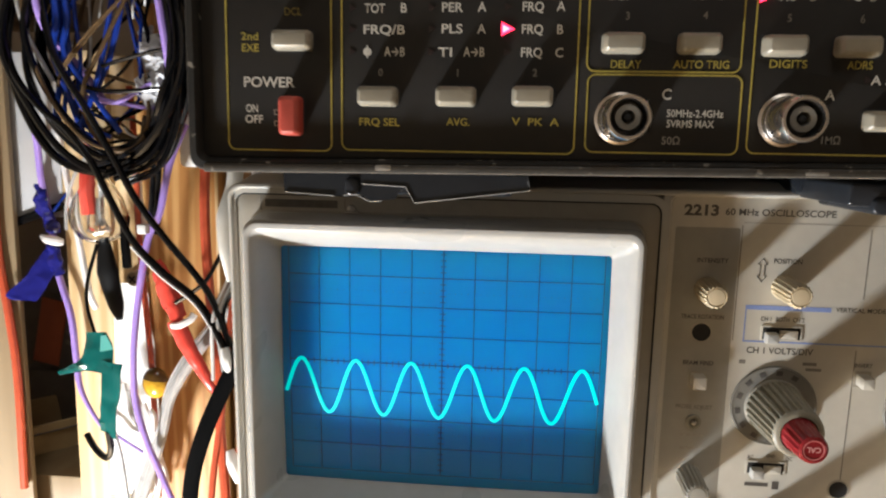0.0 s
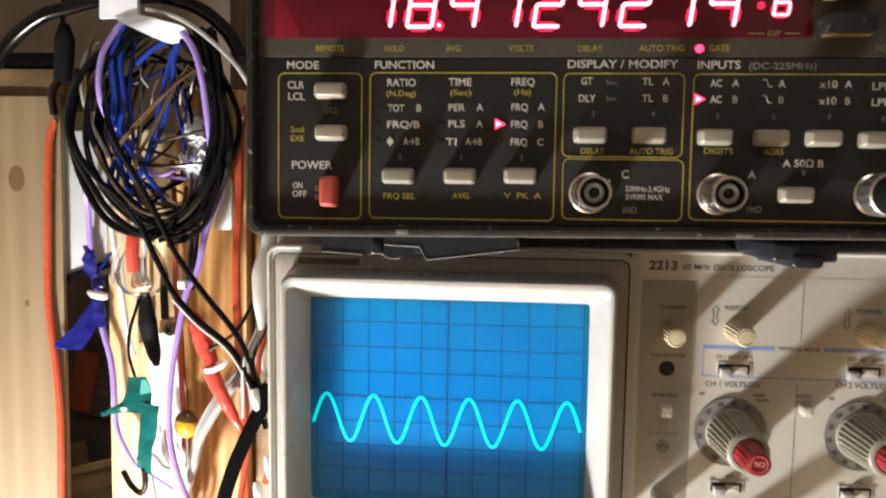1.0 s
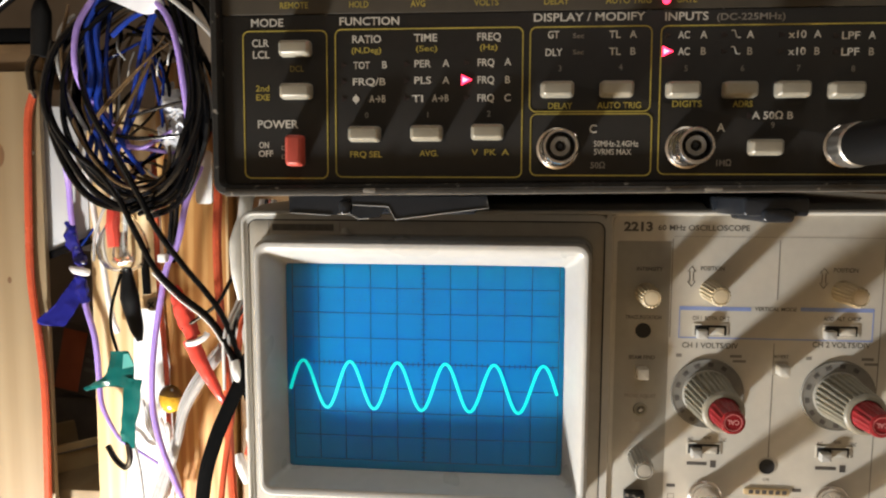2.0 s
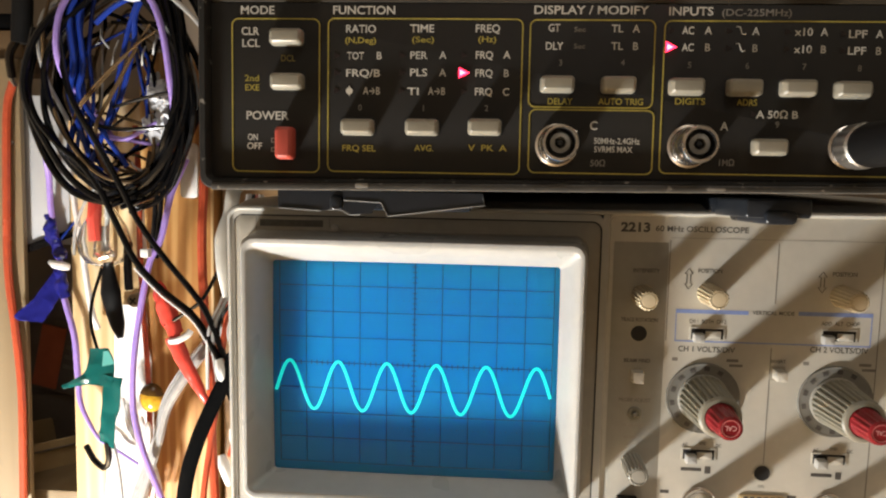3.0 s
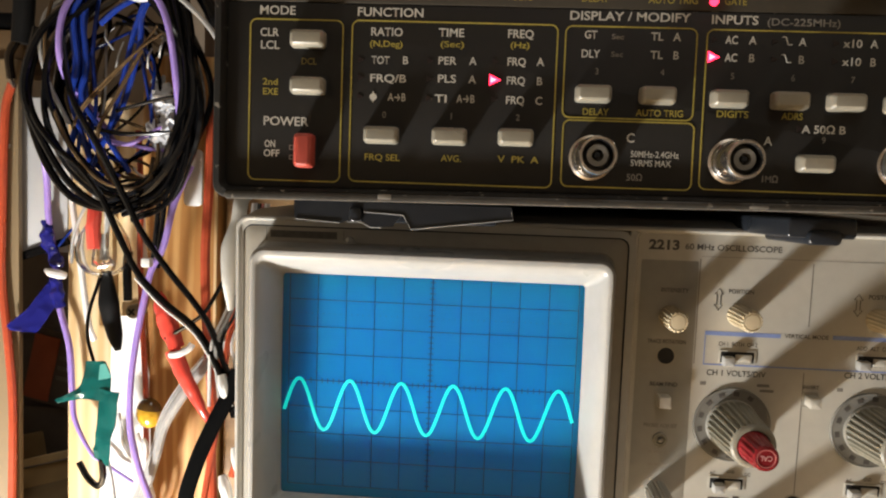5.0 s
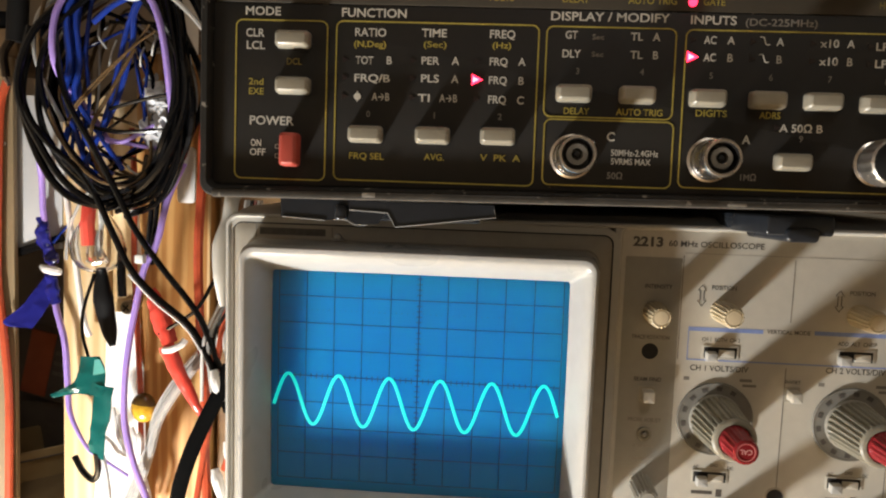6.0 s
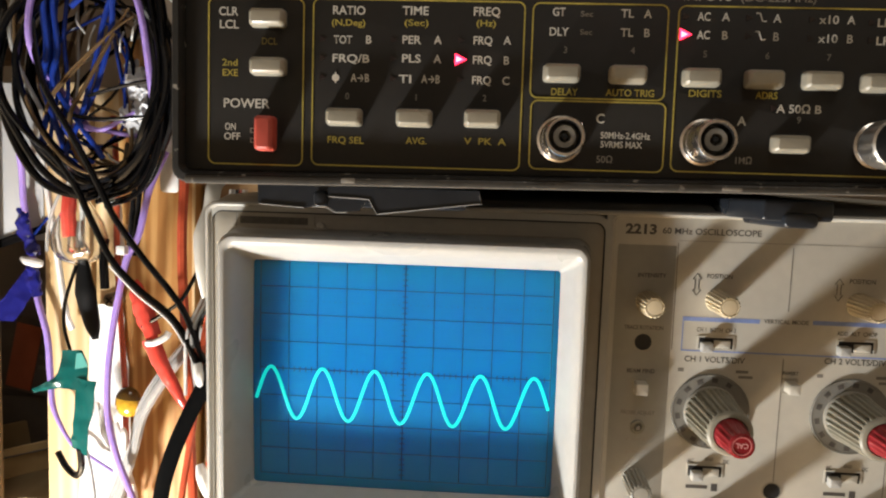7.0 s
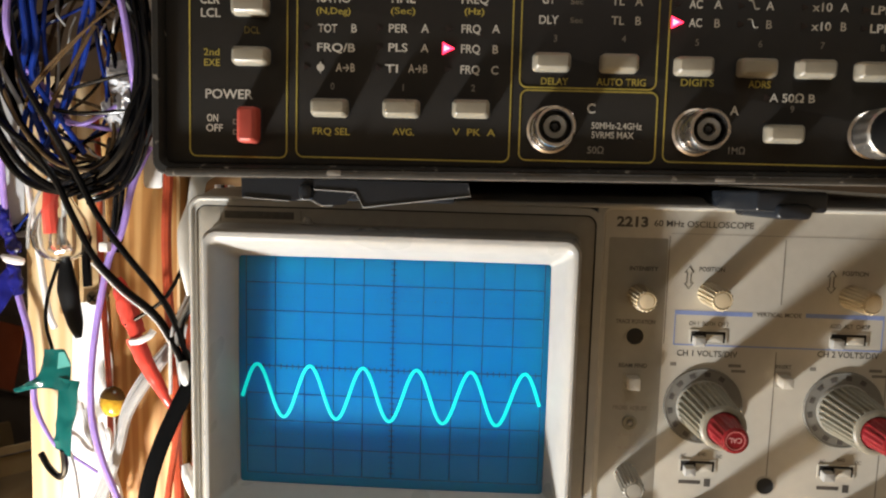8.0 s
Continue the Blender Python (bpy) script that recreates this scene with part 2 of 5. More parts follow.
def outline(x0, x1, z0, z1, r, w, y, depth=0.12):
    """A thin rounded frame printed on a panel."""
    bm = bmesh.new()
    o = [rect_loop(x0, x1, z0, z1, r, yy, 6) for yy in (y, y - depth)]
    i = [rect_loop(x0 + w, x1 - w, z0 + w, z1 - w, max(r - w, 0.05), yy, 6) for yy in (y - depth, y)]
    return loft(bm, [o[0], o[1], i[0], i[1]], False, False)


def turned(profile, cx=0.0, cz=0.0, n=28, ribs=0, rib=0.0, rib_span=(0, 0), bm=None, cap0=True, cap1=True):
    """A turned solid about the y axis from (radius, y) pairs; ribs flute the steps inside rib_span."""
    bm = bm or bmesh.new()
    if ribs:
        n = ribs * 4
    loops = []
    for k, (r, y) in enumerate(profile):
        lp = []
        for i in range(n):
            a = 2 * math.pi * i / n
            rr = r
            if ribs and rib_span[0] <= k <= rib_span[1]:
                rr = r - rib * (1 if i % 4 in (2, 3) else 0)
            lp.append(((cx + rr * math.cos(a)) * MM, y * MM, (cz + rr * math.sin(a)) * MM))
        loops.append(lp)
    return loft(bm, loops, cap0, cap1)


def spline(pts, steps=8, closed=False):
    """A smooth run of points through the given ones."""
    P = [Vector(p) for p in pts]
    n = len(P)
    out = []
    for i in range(n if closed else n - 1):
        if closed:
            a, b, c, d = P[i - 1], P[i], P[(i + 1) % n], P[(i + 2) % n]
        else:
            b, c = P[i], P[i + 1]
            a = P[i - 1] if i else b * 2 - c
            d = P[i + 2] if i + 2 < n else c * 2 - b
        for k in range(steps):
            t = k / steps
            out.append(0.5 * ((2 * b) + (c - a) * t + (2 * a - 5 * b + 4 * c - d) * t * t + (3 * b - a - 3 * c + d) * t ** 3))
    if not closed:
        out.append(P[-1])
    return out


def tube(pts, r, n=8, steps=8, closed=False, taper=None, flat=1.0, bm=None):
    """A cable along a smooth line; taper gives the radius along it as (start, ..., end) factors."""
    bm = bm or bmesh.new()
    L = spline(pts, steps, closed)
    m = len(L)
    rows = []
    up = Vector((0.13, 1, 0.21)).normalized()
    for i, p in enumerate(L):
        t = (L[(i + 1) % m] - L[i - 1]) if closed else (L[min(i + 1, m - 1)] - L[max(i - 1, 0)])
        t.normalize()
        u = up - t * up.dot(t)
        u = u.normalized() if u.length > 1e-4 else t.orthogonal().normalized()
        up = u
        v = t.cross(u)
        f = 1.0
        if taper:
            q = i / (m - 1) * (len(taper) - 1)
            k = min(int(q), len(taper) - 2)
            f = taper[k] + (taper[k + 1] - taper[k]) * (q - k)
        rows.append([bm.verts.new((p + (u * math.cos(2 * math.pi * j / n) * flat + v * math.sin(2 * math.pi * j / n)) * r * f) * MM) for j in range(n)])
    for i in range(m if closed else m - 1):
        a, b = rows[i], rows[(i + 1) % m]
        for j in range(n):
            bm.faces.new((a[j], a[(j + 1) % n], b[(j + 1) % n], b[j]))
    if not closed:
        bm.faces.new(rows[0])
        bm.faces.new(rows[-1])
    return bm


def cuboid(x0, x1, y0, y1, z0, z1, bevel=0.0, bm=None, seg=2):
    own = bmesh.new()
    bmesh.ops.create_cube(own, size=1)
    for v in own.verts:
        v.co = Vector(((x0 + (v.co.x + 0.5) * (x1 - x0)) * MM, (y0 + (v.co.y + 0.5) * (y1 - y0)) * MM, (z0 + (v.co.z + 0.5) * (z1 - z0)) * MM))
    if bevel:
        bmesh.ops.bevel(own, geom=own.edges[:], offset=bevel * MM, segments=seg, profile=0.6, affect="EDGES")
    if bm is None:
        return own
    tmp = bpy.data.meshes.new("tmp")
    own.to_mesh(tmp)
    own.free()
    bm.from_mesh(tmp)
    bpy.data.meshes.remove(tmp)
    return bm


def crumpled(bm, amp, freq, seed=0.0):
    """Pushes a mesh about with noise, in millimetres."""
    for v in bm.verts:
        q = v.co * (1000 * freq) + Vector((seed, seed * 2, -seed))
        v.co += Vector((noise.noise(q), noise.noise(q + Vector((7, 3, 1))), noise.noise(q + Vector((2, 9, 4))))) * amp * MM
    return bm


def sheet(outline_pts, thick, crumple=0.0, cols=5, steps=4, seed=0.0):
    """A bent piece of sheet: a run of (left, right) point pairs, given a thickness and some crumple."""
    bm = bmesh.new()
    left, right = spline([a for a, b in outline_pts], steps), spline([b for a, b in outline_pts], steps)
    front, back = [], []
    for i, (a, b) in enumerate(zip(left, right)):
        fr, bk = [], []
        for j in range(cols + 1):
            p = a.lerp(b, j / cols)
            if crumple:
                q = p * 0.16 + Vector((seed, seed * 2, 0))
                p = p + Vector((noise.noise(q + Vector((9, 0, 0))) * 0.5, noise.noise(q) * 1.6 + noise.noise(q * 2.7), noise.noise(q + Vector((0, 5, 0))) * 0.5)) * crumple
            fr.append(bm.verts.new(p * MM))
            bk.append(bm.verts.new((p + Vector((0, thick, 0))) * MM))
        front.append(fr)
        back.append(bk)
    n = len(front)
    for i in range(n - 1):
        for j in range(cols):
            bm.faces.new((front[i][j], front[i][j + 1], front[i + 1][j + 1], front[i + 1][j]))
            bm.faces.new((back[i][j + 1], back[i][j], back[i + 1][j], back[i + 1][j + 1]))
        bm.faces.new((front[i][0], front[i + 1][0], back[i + 1][0], back[i][0]))
        bm.faces.new((front[i + 1][cols], front[i][cols], back[i][cols], back[i + 1][cols]))
    for j in range(cols):
        bm.faces.new((front[0][j + 1], front[0][j], back[0][j], back[0][j + 1]))
        bm.faces.new((front[-1][j], front[-1][j + 1], back[-1][j + 1], back[-1][j]))
    return bm


WORDS = []


def words(text, cx, cz, h, y, material, parent, w=None, name="lettering"):
    """Lettering centred at (cx, cz), capitals h high; laid out together at the end."""
    WORDS.append((text, cx, cz, h, y, material, parent, w, name))


def lay_words():
    made = []
    for row in WORDS:
        cu = bpy.data.curves.new("lettering", "FONT")
        cu.body, cu.size, cu.extrude, cu.resolution_u = row[0], 1.0, 0.0, 3
        cu.offset = 0.04 if row[8] == "bold_lettering" else 0.016
        made.append((new("lettering_source", cu), cu, row))
    bpy.context.view_layer.update()
    dg = bpy.context.evaluated_depsgraph_get()
    for ob, cu, (text, cx, cz, h, y, material, parent, w, name) in made:
        me = bpy.data.meshes.new_from_object(ob.evaluated_get(dg))
        bpy.data.objects.remove(ob)
        bpy.data.curves.remove(cu)
        if not len(me.vertices):
            continue
        xs = [v.co.x for v in me.vertices]
        x0, x1 = min(xs), max(xs)
        width = w or h * 0.84 * len(text) * (0.95 if len(text) > 1 else 1.0)
        sz = h / 0.69
        sx = width / (x1 - x0) if len(text) > 1 else sz * 0.95
        for v in me.vertices:
            v.co = Vector((((v.co.x - (x0 + x1) / 2) * sx + cx) * MM, y * MM, ((v.co.y - 0.345) * sz + cz) * MM))
            if name == "upturned_lettering":
                v.co.x, v.co.z = 2 * cx * MM - v.co.x, 2 * cz * MM - v.co.z
        me.materials.clear()
        me.materials.append(material)
        o = new(name, me)
        o.parent = parent


def out_of_square(ob, z0, z1, slope, x0):
    """Lifts the edge at height z1 of a slightly twisted case, nothing at z0, by a slope along x."""
    for v in ob.data.vertices:
        f = max(0.0, min(1.0, (v.co.z / MM - z0) / (z1 - z0)))
        v.co.z += slope * (v.co.x - x0 * MM) * f
    return ob


def bar(x0, x1, z0, z1, y, material, parent, name="printed_line", depth=0.1):
    part(name, cuboid(x0, x1, y - depth, y + 0.02, z0, z1), material, parent, smooth=False)


# ---- structure: wall, boards, room ----
tagged(part("wall_north", cuboid(-900, 900, 230, 260, -700, 1500), DARKWALL), "brown-grey painted back wall behind the boards", "wall", kind="structure")
# Unseen floor, side walls and ceiling, added to enclose the room and bounce light.
tagged(part("floor", cuboid(-900, 900, -1800, 230, -720, -700), PINE_PLANK), "unseen wooden floor added to close the room", "floor", kind="structure")
ROOM = mat("cream_room_wall", (0.55, 0.47, 0.36), 0.8, var=0.1, scale=8)
tagged(part("wall_south", cuboid(-900, 900, -1830, -1800, -700, 1500), ROOM), "unseen cream wall added to close the room", "wall", kind="structure")
tagged(part("wall_west", cuboid(-930, -900, -1800, 230, -700, 1500), ROOM), "unseen cream wall added to close the room", "wall", kind="structure")
tagged(part("wall_east", cuboid(900, 930, -1800, 230, -700, 1500), ROOM), "unseen cream wall added to close the room", "wall", kind="structure")
tagged(part("ceiling", cuboid(-900, 900, -1800, 230, 1500, 1530), ROOM), "unseen cream ceiling added to close the room", "ceiling", kind="structure")

# Unseen bench added to bounce lamp light upward and reflect in the screen.
BENCH = wood("worn_bench_top", (0.50, 0.36, 0.20), (0.38, 0.25, 0.12), 20, axis=0, seed=2.3)
tagged(part("unseen_bounce_bench", cuboid(-880, 880, -1150, 225, -440, -410, 2.0), BENCH), "unseen pale bench added below to bounce light and reflect in the screen", "workbench", kind="structure")
shelf = tagged(part("shelf_board", cuboid(-72, 420, 12, 228, -118.5, -99.2, 1.5), PINE_PLANK), "pine shelf board carrying the instruments", "shelf", kind="structure")
tagged(part("shelf_board", cuboid(-420, -186, 102, 229, -118, -98, 1.5), PINE_PLANK), "short pine shelf between board and battens", "shelf", kind="structure")
plank = thing("pine_board", "wide knotty pine upright board with a sawn top", "board")
part("board_face", cuboid(-420, -204, 90, 93.5, -330, 124, 1.2), PINE_PLANK, plank)
part("board_top", cuboid(-420, -203.5, 93, 160, 124.5, 138, 1.0), wood("rough_sawn_top", (0.23, 0.145, 0.065), (0.10, 0.058, 0.024), 90, axis=0, seed=3.1), plank, "darker sawn edge of the board")
for kx, kz, rx, rz in ((-228, 82, 4.6, 7.0), (-224, 18, 1.2, 1.9)):
    o = part("knot", turned([(1.0, 90.05), (0.85, 89.9), (0.3, 89.85)], n=20), KNOT, plank, "dark brown knot")
    o.matrix_local = Matrix.Translation((kx * MM, 0, kz * MM)) @ Matrix.Diagonal((rx, 1, rz, 1))
part("nail", turned([(1.1, 90.2), (1.1, 89.6), (0.6, 89.2)], -208.5, 83), SCREWM, plank)

tagged(part("white_board", cuboid(-207, -183.6, 96, 99, 33, 107, 0.5), WPANEL), "thin off-white board standing behind the wires", "board")
tagged(part("black_strip", tube([(-208, 95, 29.5), (-196, 95, 34), (-182, 94, 39)], 2.0, flat=0.5), BLACKW), "short black flat cable leaning behind", "cable")

slat = thing("timber_upright", "pale pine batten lit by the lamp", "batten", "battens")
part("upright_body", cuboid(-183, -160, 95, 113, -330, 108, 1.2), PINE_LIGHT, slat)
slat2 = thing("timber_upright", "pale pine batten behind the bulb", "batten", "battens")
part("upright_body", cuboid(-159, -146.5, 97, 113, -330, 106, 1.0), PINE_LIGHT, slat2)
slat3 = thing("timber_upright", "orange-brown pine batten with long grain", "batten", "battens")
part("upright_body", cuboid(-145.5, -109, 93, 113, -330, 128, 1.5), PINE_ORANGE, slat3)
part("worn_edge", cuboid(-110.2, -108.8, 92.7, 94.0, -329, 127, 0.3), PINE_LIGHT, slat3, "pale worn corner with dust")
slat4 = thing("timber_upright", "dark stained batten beside the oscilloscope", "batten", "battens")
part("upright_body", cuboid(-107, -72, 99, 113, -330, 200, 1.5), PINE_END, slat4)
post = thing("wooden_post", "dark brown upright post behind the cable coil", "post")
part("post_body", cuboid(-139, -70, 150, 180, -330, 260, 1.5), wood("dark_stained_post", (0.10, 0.052, 0.022), (0.055, 0.026, 0.010), 60, seed=4.2), post)

# ---- counter ----
counter = thing("frequency_counter", "black bench frequency counter with red lit digits", "instrument")
CY = -48.4
X0, X1, Z0, Z1 = -57.3, 178.0, 63.4, 152.0
bm = bmesh.new()
loft(bm, [rect_loop(X0 + 1, X1 - 1, Z0 + 1.0, Z1 - 1, 3.5, 190), rect_loop(X0 + 0.5, X1 - 0.5, Z0 + 0.6, Z1 - 0.5, 3.5, CY + 6),
          rect_loop(X0, X1, Z0, Z1, 3.8, CY + 3), rect_loop(X0, X1, Z0, Z1, 3.8, CY - 1.2),
          rect_loop(X0 + 0.5, X1 - 0.5, Z0 + 0.5, Z1 - 0.5, 3.4, CY - 2.0), rect_loop(X0 + 2.0, X1 - 2, Z0 + 2.0, Z1 - 2, 2.6, CY - 2.2),
          rect_loop(X0 + 2.6, X1 - 2.6, Z0 + 2.6, Z1 - 2.6, 2.2, CY - 1.4), rect_loop(X0 + 3.0, X1 - 3, Z0 + 3.0, Z1 - 3, 2.0, CY + 0.4)])
out_of_square(part("case", bm, CASE, counter), 113, 63.4, 0.0118, -48)
out_of_square(part("front_lip", slab(X0 + 3.6, X1 - 3, Z0 - 0.3, Z0 + 1.7, CY - 2.6, CY + 2, 0.7, 0.5), LIP, counter, "scuffed dark front lip of the case"), 113, 63.4, 0.0118, -48)
out_of_square(part("worn_edge", tube([(X0 + 4, CY - 2.3, Z0 - 0.2), (60, CY - 2.3, Z0 - 0.2), (X1 - 4, CY - 2.3, Z0 - 0.2)], 0.22, 5, 16), mat("bare_worn_edge", (0.22, 0.20, 0.17), 0.35, var=0.5, scale=160), counter, "pale worn lower edge"), 113, 63.4, 0.0118, -48)
out_of_square(part("chip", slab(-12.2, -8.6, Z0 + 0.3, Z0 + 1.7, CY - 2.75, CY - 2.3, 0.4, 0.1), INK_DIM, counter, "pale chip in the lip"), 113, 63.4, 0.0118, -48)
out_of_square(part("chip", slab(84.5, 89.5, Z0 + 0.1, Z0 + 1.0, CY - 2.75, CY - 2.3, 0.4, 0.1), INK_DIM, counter), 113, 63.4, 0.0118, -48)
out_of_square(part("fascia", slab(X0 + 3.2, X1 - 3.2, Z0 + 3.2, 115.4, CY, CY + 2, 1.2, 0.1), FASCIA, counter, "dark brown lower front panel"), 113, 63.4, 0.0118, -48)
part("display_fascia", slab(X0 + 3.2, X1 - 3.2, 115.7, Z1 - 3.2, CY - 0.25, CY + 2, 1.0, 0.2), FASCIA_TOP, counter, "olive-brown display surround")
window = part("display_window", slab(-53.2, 103.6, 121.0, 139.4, CY - 0.5, CY + 1, 0.5, 0.15), WINDOW, counter, "dark red filter over the digits")
part("window_block", slab(-49.0, -41.2, 121.4, 139.0, CY - 0.62, CY - 0.4, 0.3, 0.05), mat("deep_red_filter", (0.16, 0.005, 0.016), 0.25, var=0), window)
part("brand_block", slab(-44.0, -21.5, 141.0, 145.6, CY - 0.36, CY, 0.4, 0.05), RED_BLOCK, counter, "plain red badge")
F = CY - 0.02
FT = CY - 0.30
words("PROGRAMMABLE COUNTER-TIMER", 17.0, 142.6, 1.8, FT, INK_DIM, counter, 48)
bar(-18.2, -10.5, 141.7, 143.5, FT, INK_DIM, counter, "printed_bar")

# seven-segment digits: strokes as (x, z) ends on a unit cell
STROKES = {"a": (0, 2, 1, 2), "b": (1, 2, 1, 1), "c": (1, 1, 1, 0), "d": (0, 0, 1, 0), "e": (0, 1, 0, 0), "f": (0, 2, 0, 1), "g": (0, 1, 1, 1)}
LIT = {"1": "bc", "8": "abcdefg", "4": "bcfg", "2": "abged", "7": "abc", "6": "acdefg", "-": "g"}


def digit(ch, cx, z0, w, h, stroke, dot=False, front=0.75, material=SEG):
    name = "digit_segment" if material is SEG else "segment_core"
    lean = 0.14
    k = stroke / 2
    for s in LIT[ch]:
        xa, za, xb, zb = STROKES[s]
        pa = Vector((cx - w / 2 + xa * w, z0 + za * h / 2))
        pb = Vector((cx - w / 2 + xb * w, z0 + zb * h / 2))
        d = (pb - pa).normalized()
        reach = 0.55 if material is SEG else -0.35
        pa, pb = pa + d * k * reach, pb - d * k * reach
        nn = Vector((-d.y, d.x))
        ring = [pa, pa + d * k * 0.8 + nn * k, pb - d * k * 0.8 + nn * k, pb, pb - d * k * 0.8 - nn * k, pa + d * k * 0.8 - nn * k]
        loft(bm := bmesh.new(), [[((q.x + (q.y - z0 - h / 2) * lean) * MM, yy * MM, q.y * MM) for q in ring] for yy in (CY - 0.5, CY - front)])
        part(name, bm, material, window, smooth=False)
    if dot:
        bm = turned([(stroke * 0.56, CY - 0.5), (stroke * 0.56, CY - front)], cx + w * 0.62 + 0.4, z0 + 0.4, 14)
        part("decimal_point", bm, material, window, smooth=False)


for i, ch in enumerate("184124274"):
    digit(ch, -17.6 + i * 12.12, 124.2, 7.2, 12.2, 2.5, dot=(i == 1))
    digit(ch, -17.6 + i * 12.12, 124.2, 7.2, 12.2, 1.05, (i == 1), 0.95, SEG_CORE)
digit("6", 95.2, 127.2, 4.0, 6.8, 1.5)
digit("6", 95.2, 127.2, 4.0, 6.8, 0.7, False, 0.95, SEG_CORE)
part("decimal_point", turned([(0.95, CY - 0.5), (0.95, CY - 0.75)], 89.4, 129.8, 14), SEG, window, smooth=False)
words("EXP", 93.3, 122.2, 1.5, CY - 0.55, YELLOW_DIM, counter)
bar(86.3, 90.6, 122.0, 122.35, CY - 0.52, YELLOW_DIM, counter)
bar(96.2, 100.2, 122.0, 122.35, CY - 0.52, YELLOW_DIM, counter)
for tx, x in (("REMOTE", -32.6), ("HOLD", -13.6), ("AVG", 3.5), ("VOLTS", 23.0), ("DELAY", 42.8), ("AUTO TRIG", 62.7), ("GATE", 78.6)):
    words(tx, x, 118.2, 1.75, FT, YELLOW, counter)
words("HOLD", 123.4, 118.2, 1.75, FT, YELLOW_DIM, counter)
part("gate_led", turned([(1.15, CY), (1.1, CY - 0.7), (0.7, CY - 1.0), (0.2, CY - 1.1)], 73.1, 118.0, 16), LED, counter, "lit round red lamp")
for z in (131.6, 121.6):
    part("dark_key", slab(105.5, 119.5, z, z + 5.4, CY - 4.5, CY, 1.0, 0.6), CASE, counter, "black push key")
    part("key_edge", slab(106.0, 118.5, z - 0.5, z + 0.1, CY - 3.5, CY, 0.2, 0.1), YELLOW_DIM, counter)

# printed boxes
for x0, x1, z0, z1 in ((-48.2, -22.9, 68.2, 111.2), (-20.8, 33.7, 68.6, 111.4), (35.4, 69.6, 87.3, 111.3), (35.8, 70.2, 69.2, 87.0), (71.8, 172.0, 69.6, 111.2)):
    part("printed_box", outline(x0, x1, z0, z1, 2.0, 0.38, F), YELLOW, counter, "thin ochre outline")

# lettering
for tx, x, z, h in (("MODE", -40.7, 113.4, 2.2), ("FUNCTION", -10.6, 113.5, 2.2), ("DISPLAY / MODIFY", 52.0, 113.8, 2.2), ("INPUTS", 78.8, 113.6, 2.2),
                    ("CLR", -42.8, 107.6, 2.1), ("LCL", -42.6, 104.3, 2.1), ("POWER", -37.9, 84.2, 2.3), ("ON", -42.2, 78.1, 1.8), ("OFF", -41.7, 75.6, 1.8),
                    ("RATIO", -11.4, 108.4, 2.1), ("TIME", 5.7, 108.6, 2.1), ("FREQ", 23.9, 108.7, 2.1), ("TOT", -12.9, 101.0, 2.0), ("B", -6.2, 101.1, 2.0),
                    ("FRQ/B", -10.7, 96.3, 2.0), ("A→B", -8.3, 91.4, 2.0), ("PER", 4.9, 101.3, 2.0), ("A", 11.6, 101.4, 2.0), ("PLS", 4.9, 96.6, 2.0), ("A", 11.6, 96.6, 2.0),
                    ("TI", 3.4, 91.4, 2.0), ("A→B", 10.0, 91.5, 2.0), ("FRQ", 23.1, 101.5, 2.0), ("A", 29.3, 101.6, 2.0), ("FRQ", 23.1, 96.6, 2.0), ("B", 29.3, 96.6, 2.0),
                    ("FRQ", 23.1, 91.5, 2.0), ("C", 29.3, 91.5, 2.0), ("GT", 42.1, 109.0, 2.0), ("DLY", 42.3, 104.1, 2.0), ("TL", 59.2, 108.9, 2.0), ("A", 64.3, 108.9, 2.0),
                    ("TL", 59.3, 104.2, 2.0), ("B", 64.3, 104.2, 2.0), ("C", 53.7, 82.6, 2.3), ("AC", 78.2, 108.5, 2.0), ("A", 83.6, 108.5, 2.0), ("AC", 78.3, 104.0, 2.0), ("B", 83.6, 104.0, 2.0),
                    ("A", 96.2, 108.4, 2.0), ("B", 96.2, 103.9, 2.0), ("x10", 108.8, 108.3, 2.0), ("A", 114.2, 108.3, 2.0), ("x10", 108.8, 103.7, 2.0), ("B", 114.2, 103.7, 2.0),
                    ("LPF", 123.0, 107.8, 2.0), ("A", 128.6, 107.8, 2.0), ("LPF", 123.0, 103.4, 2.0), ("B", 128.6, 103.4, 2.0), ("A 50\u03a9 B", 103.0, 86.2, 2.0), ("A", 89.1, 82.9, 2.2)):
    words(tx, x, z, h, F - 0.08, INK, counter, {"MODE": 9.6, "FUNCTION": 17.4, "POWER": 12.2, "DISPLAY / MODIFY": 31.0, "INPUTS": 11.8, "FRQ/B": 9.6}.get(tx))
words("(DC-225MHz)", 96.2, 113.3, 1.8, F - 0.08, INK_DIM, counter, 18.4)
words("50MHz-2.4GHz", 60.2, 78.4, 1.6, F - 0.08, INK, counter, 12.5)
words("5VRMS MAX", 59.3, 76.1, 1.6, F - 0.08, INK, counter, 10.5)
words("50\u03a9", 55.2, 72.3, 1.7, F - 0.08, INK_DIM, counter)
words("1M\u03a9", 90.2, 73.0, 1.7, F - 0.08, INK_DIM, counter)
for i, (x, z) in enumerate(((-11.5, 86.7), (6.4, 86.8), (24.0, 87.0), (44.1, 99.6), (61.0, 99.8), (79.0, 99.3), (94.4, 99.2), (109.5, 99.1), (124.0, 98.8), (103.2, 83.5))):
    words(str(i), x, z, 1.6, F - 0.08, INK_DIM, counter)
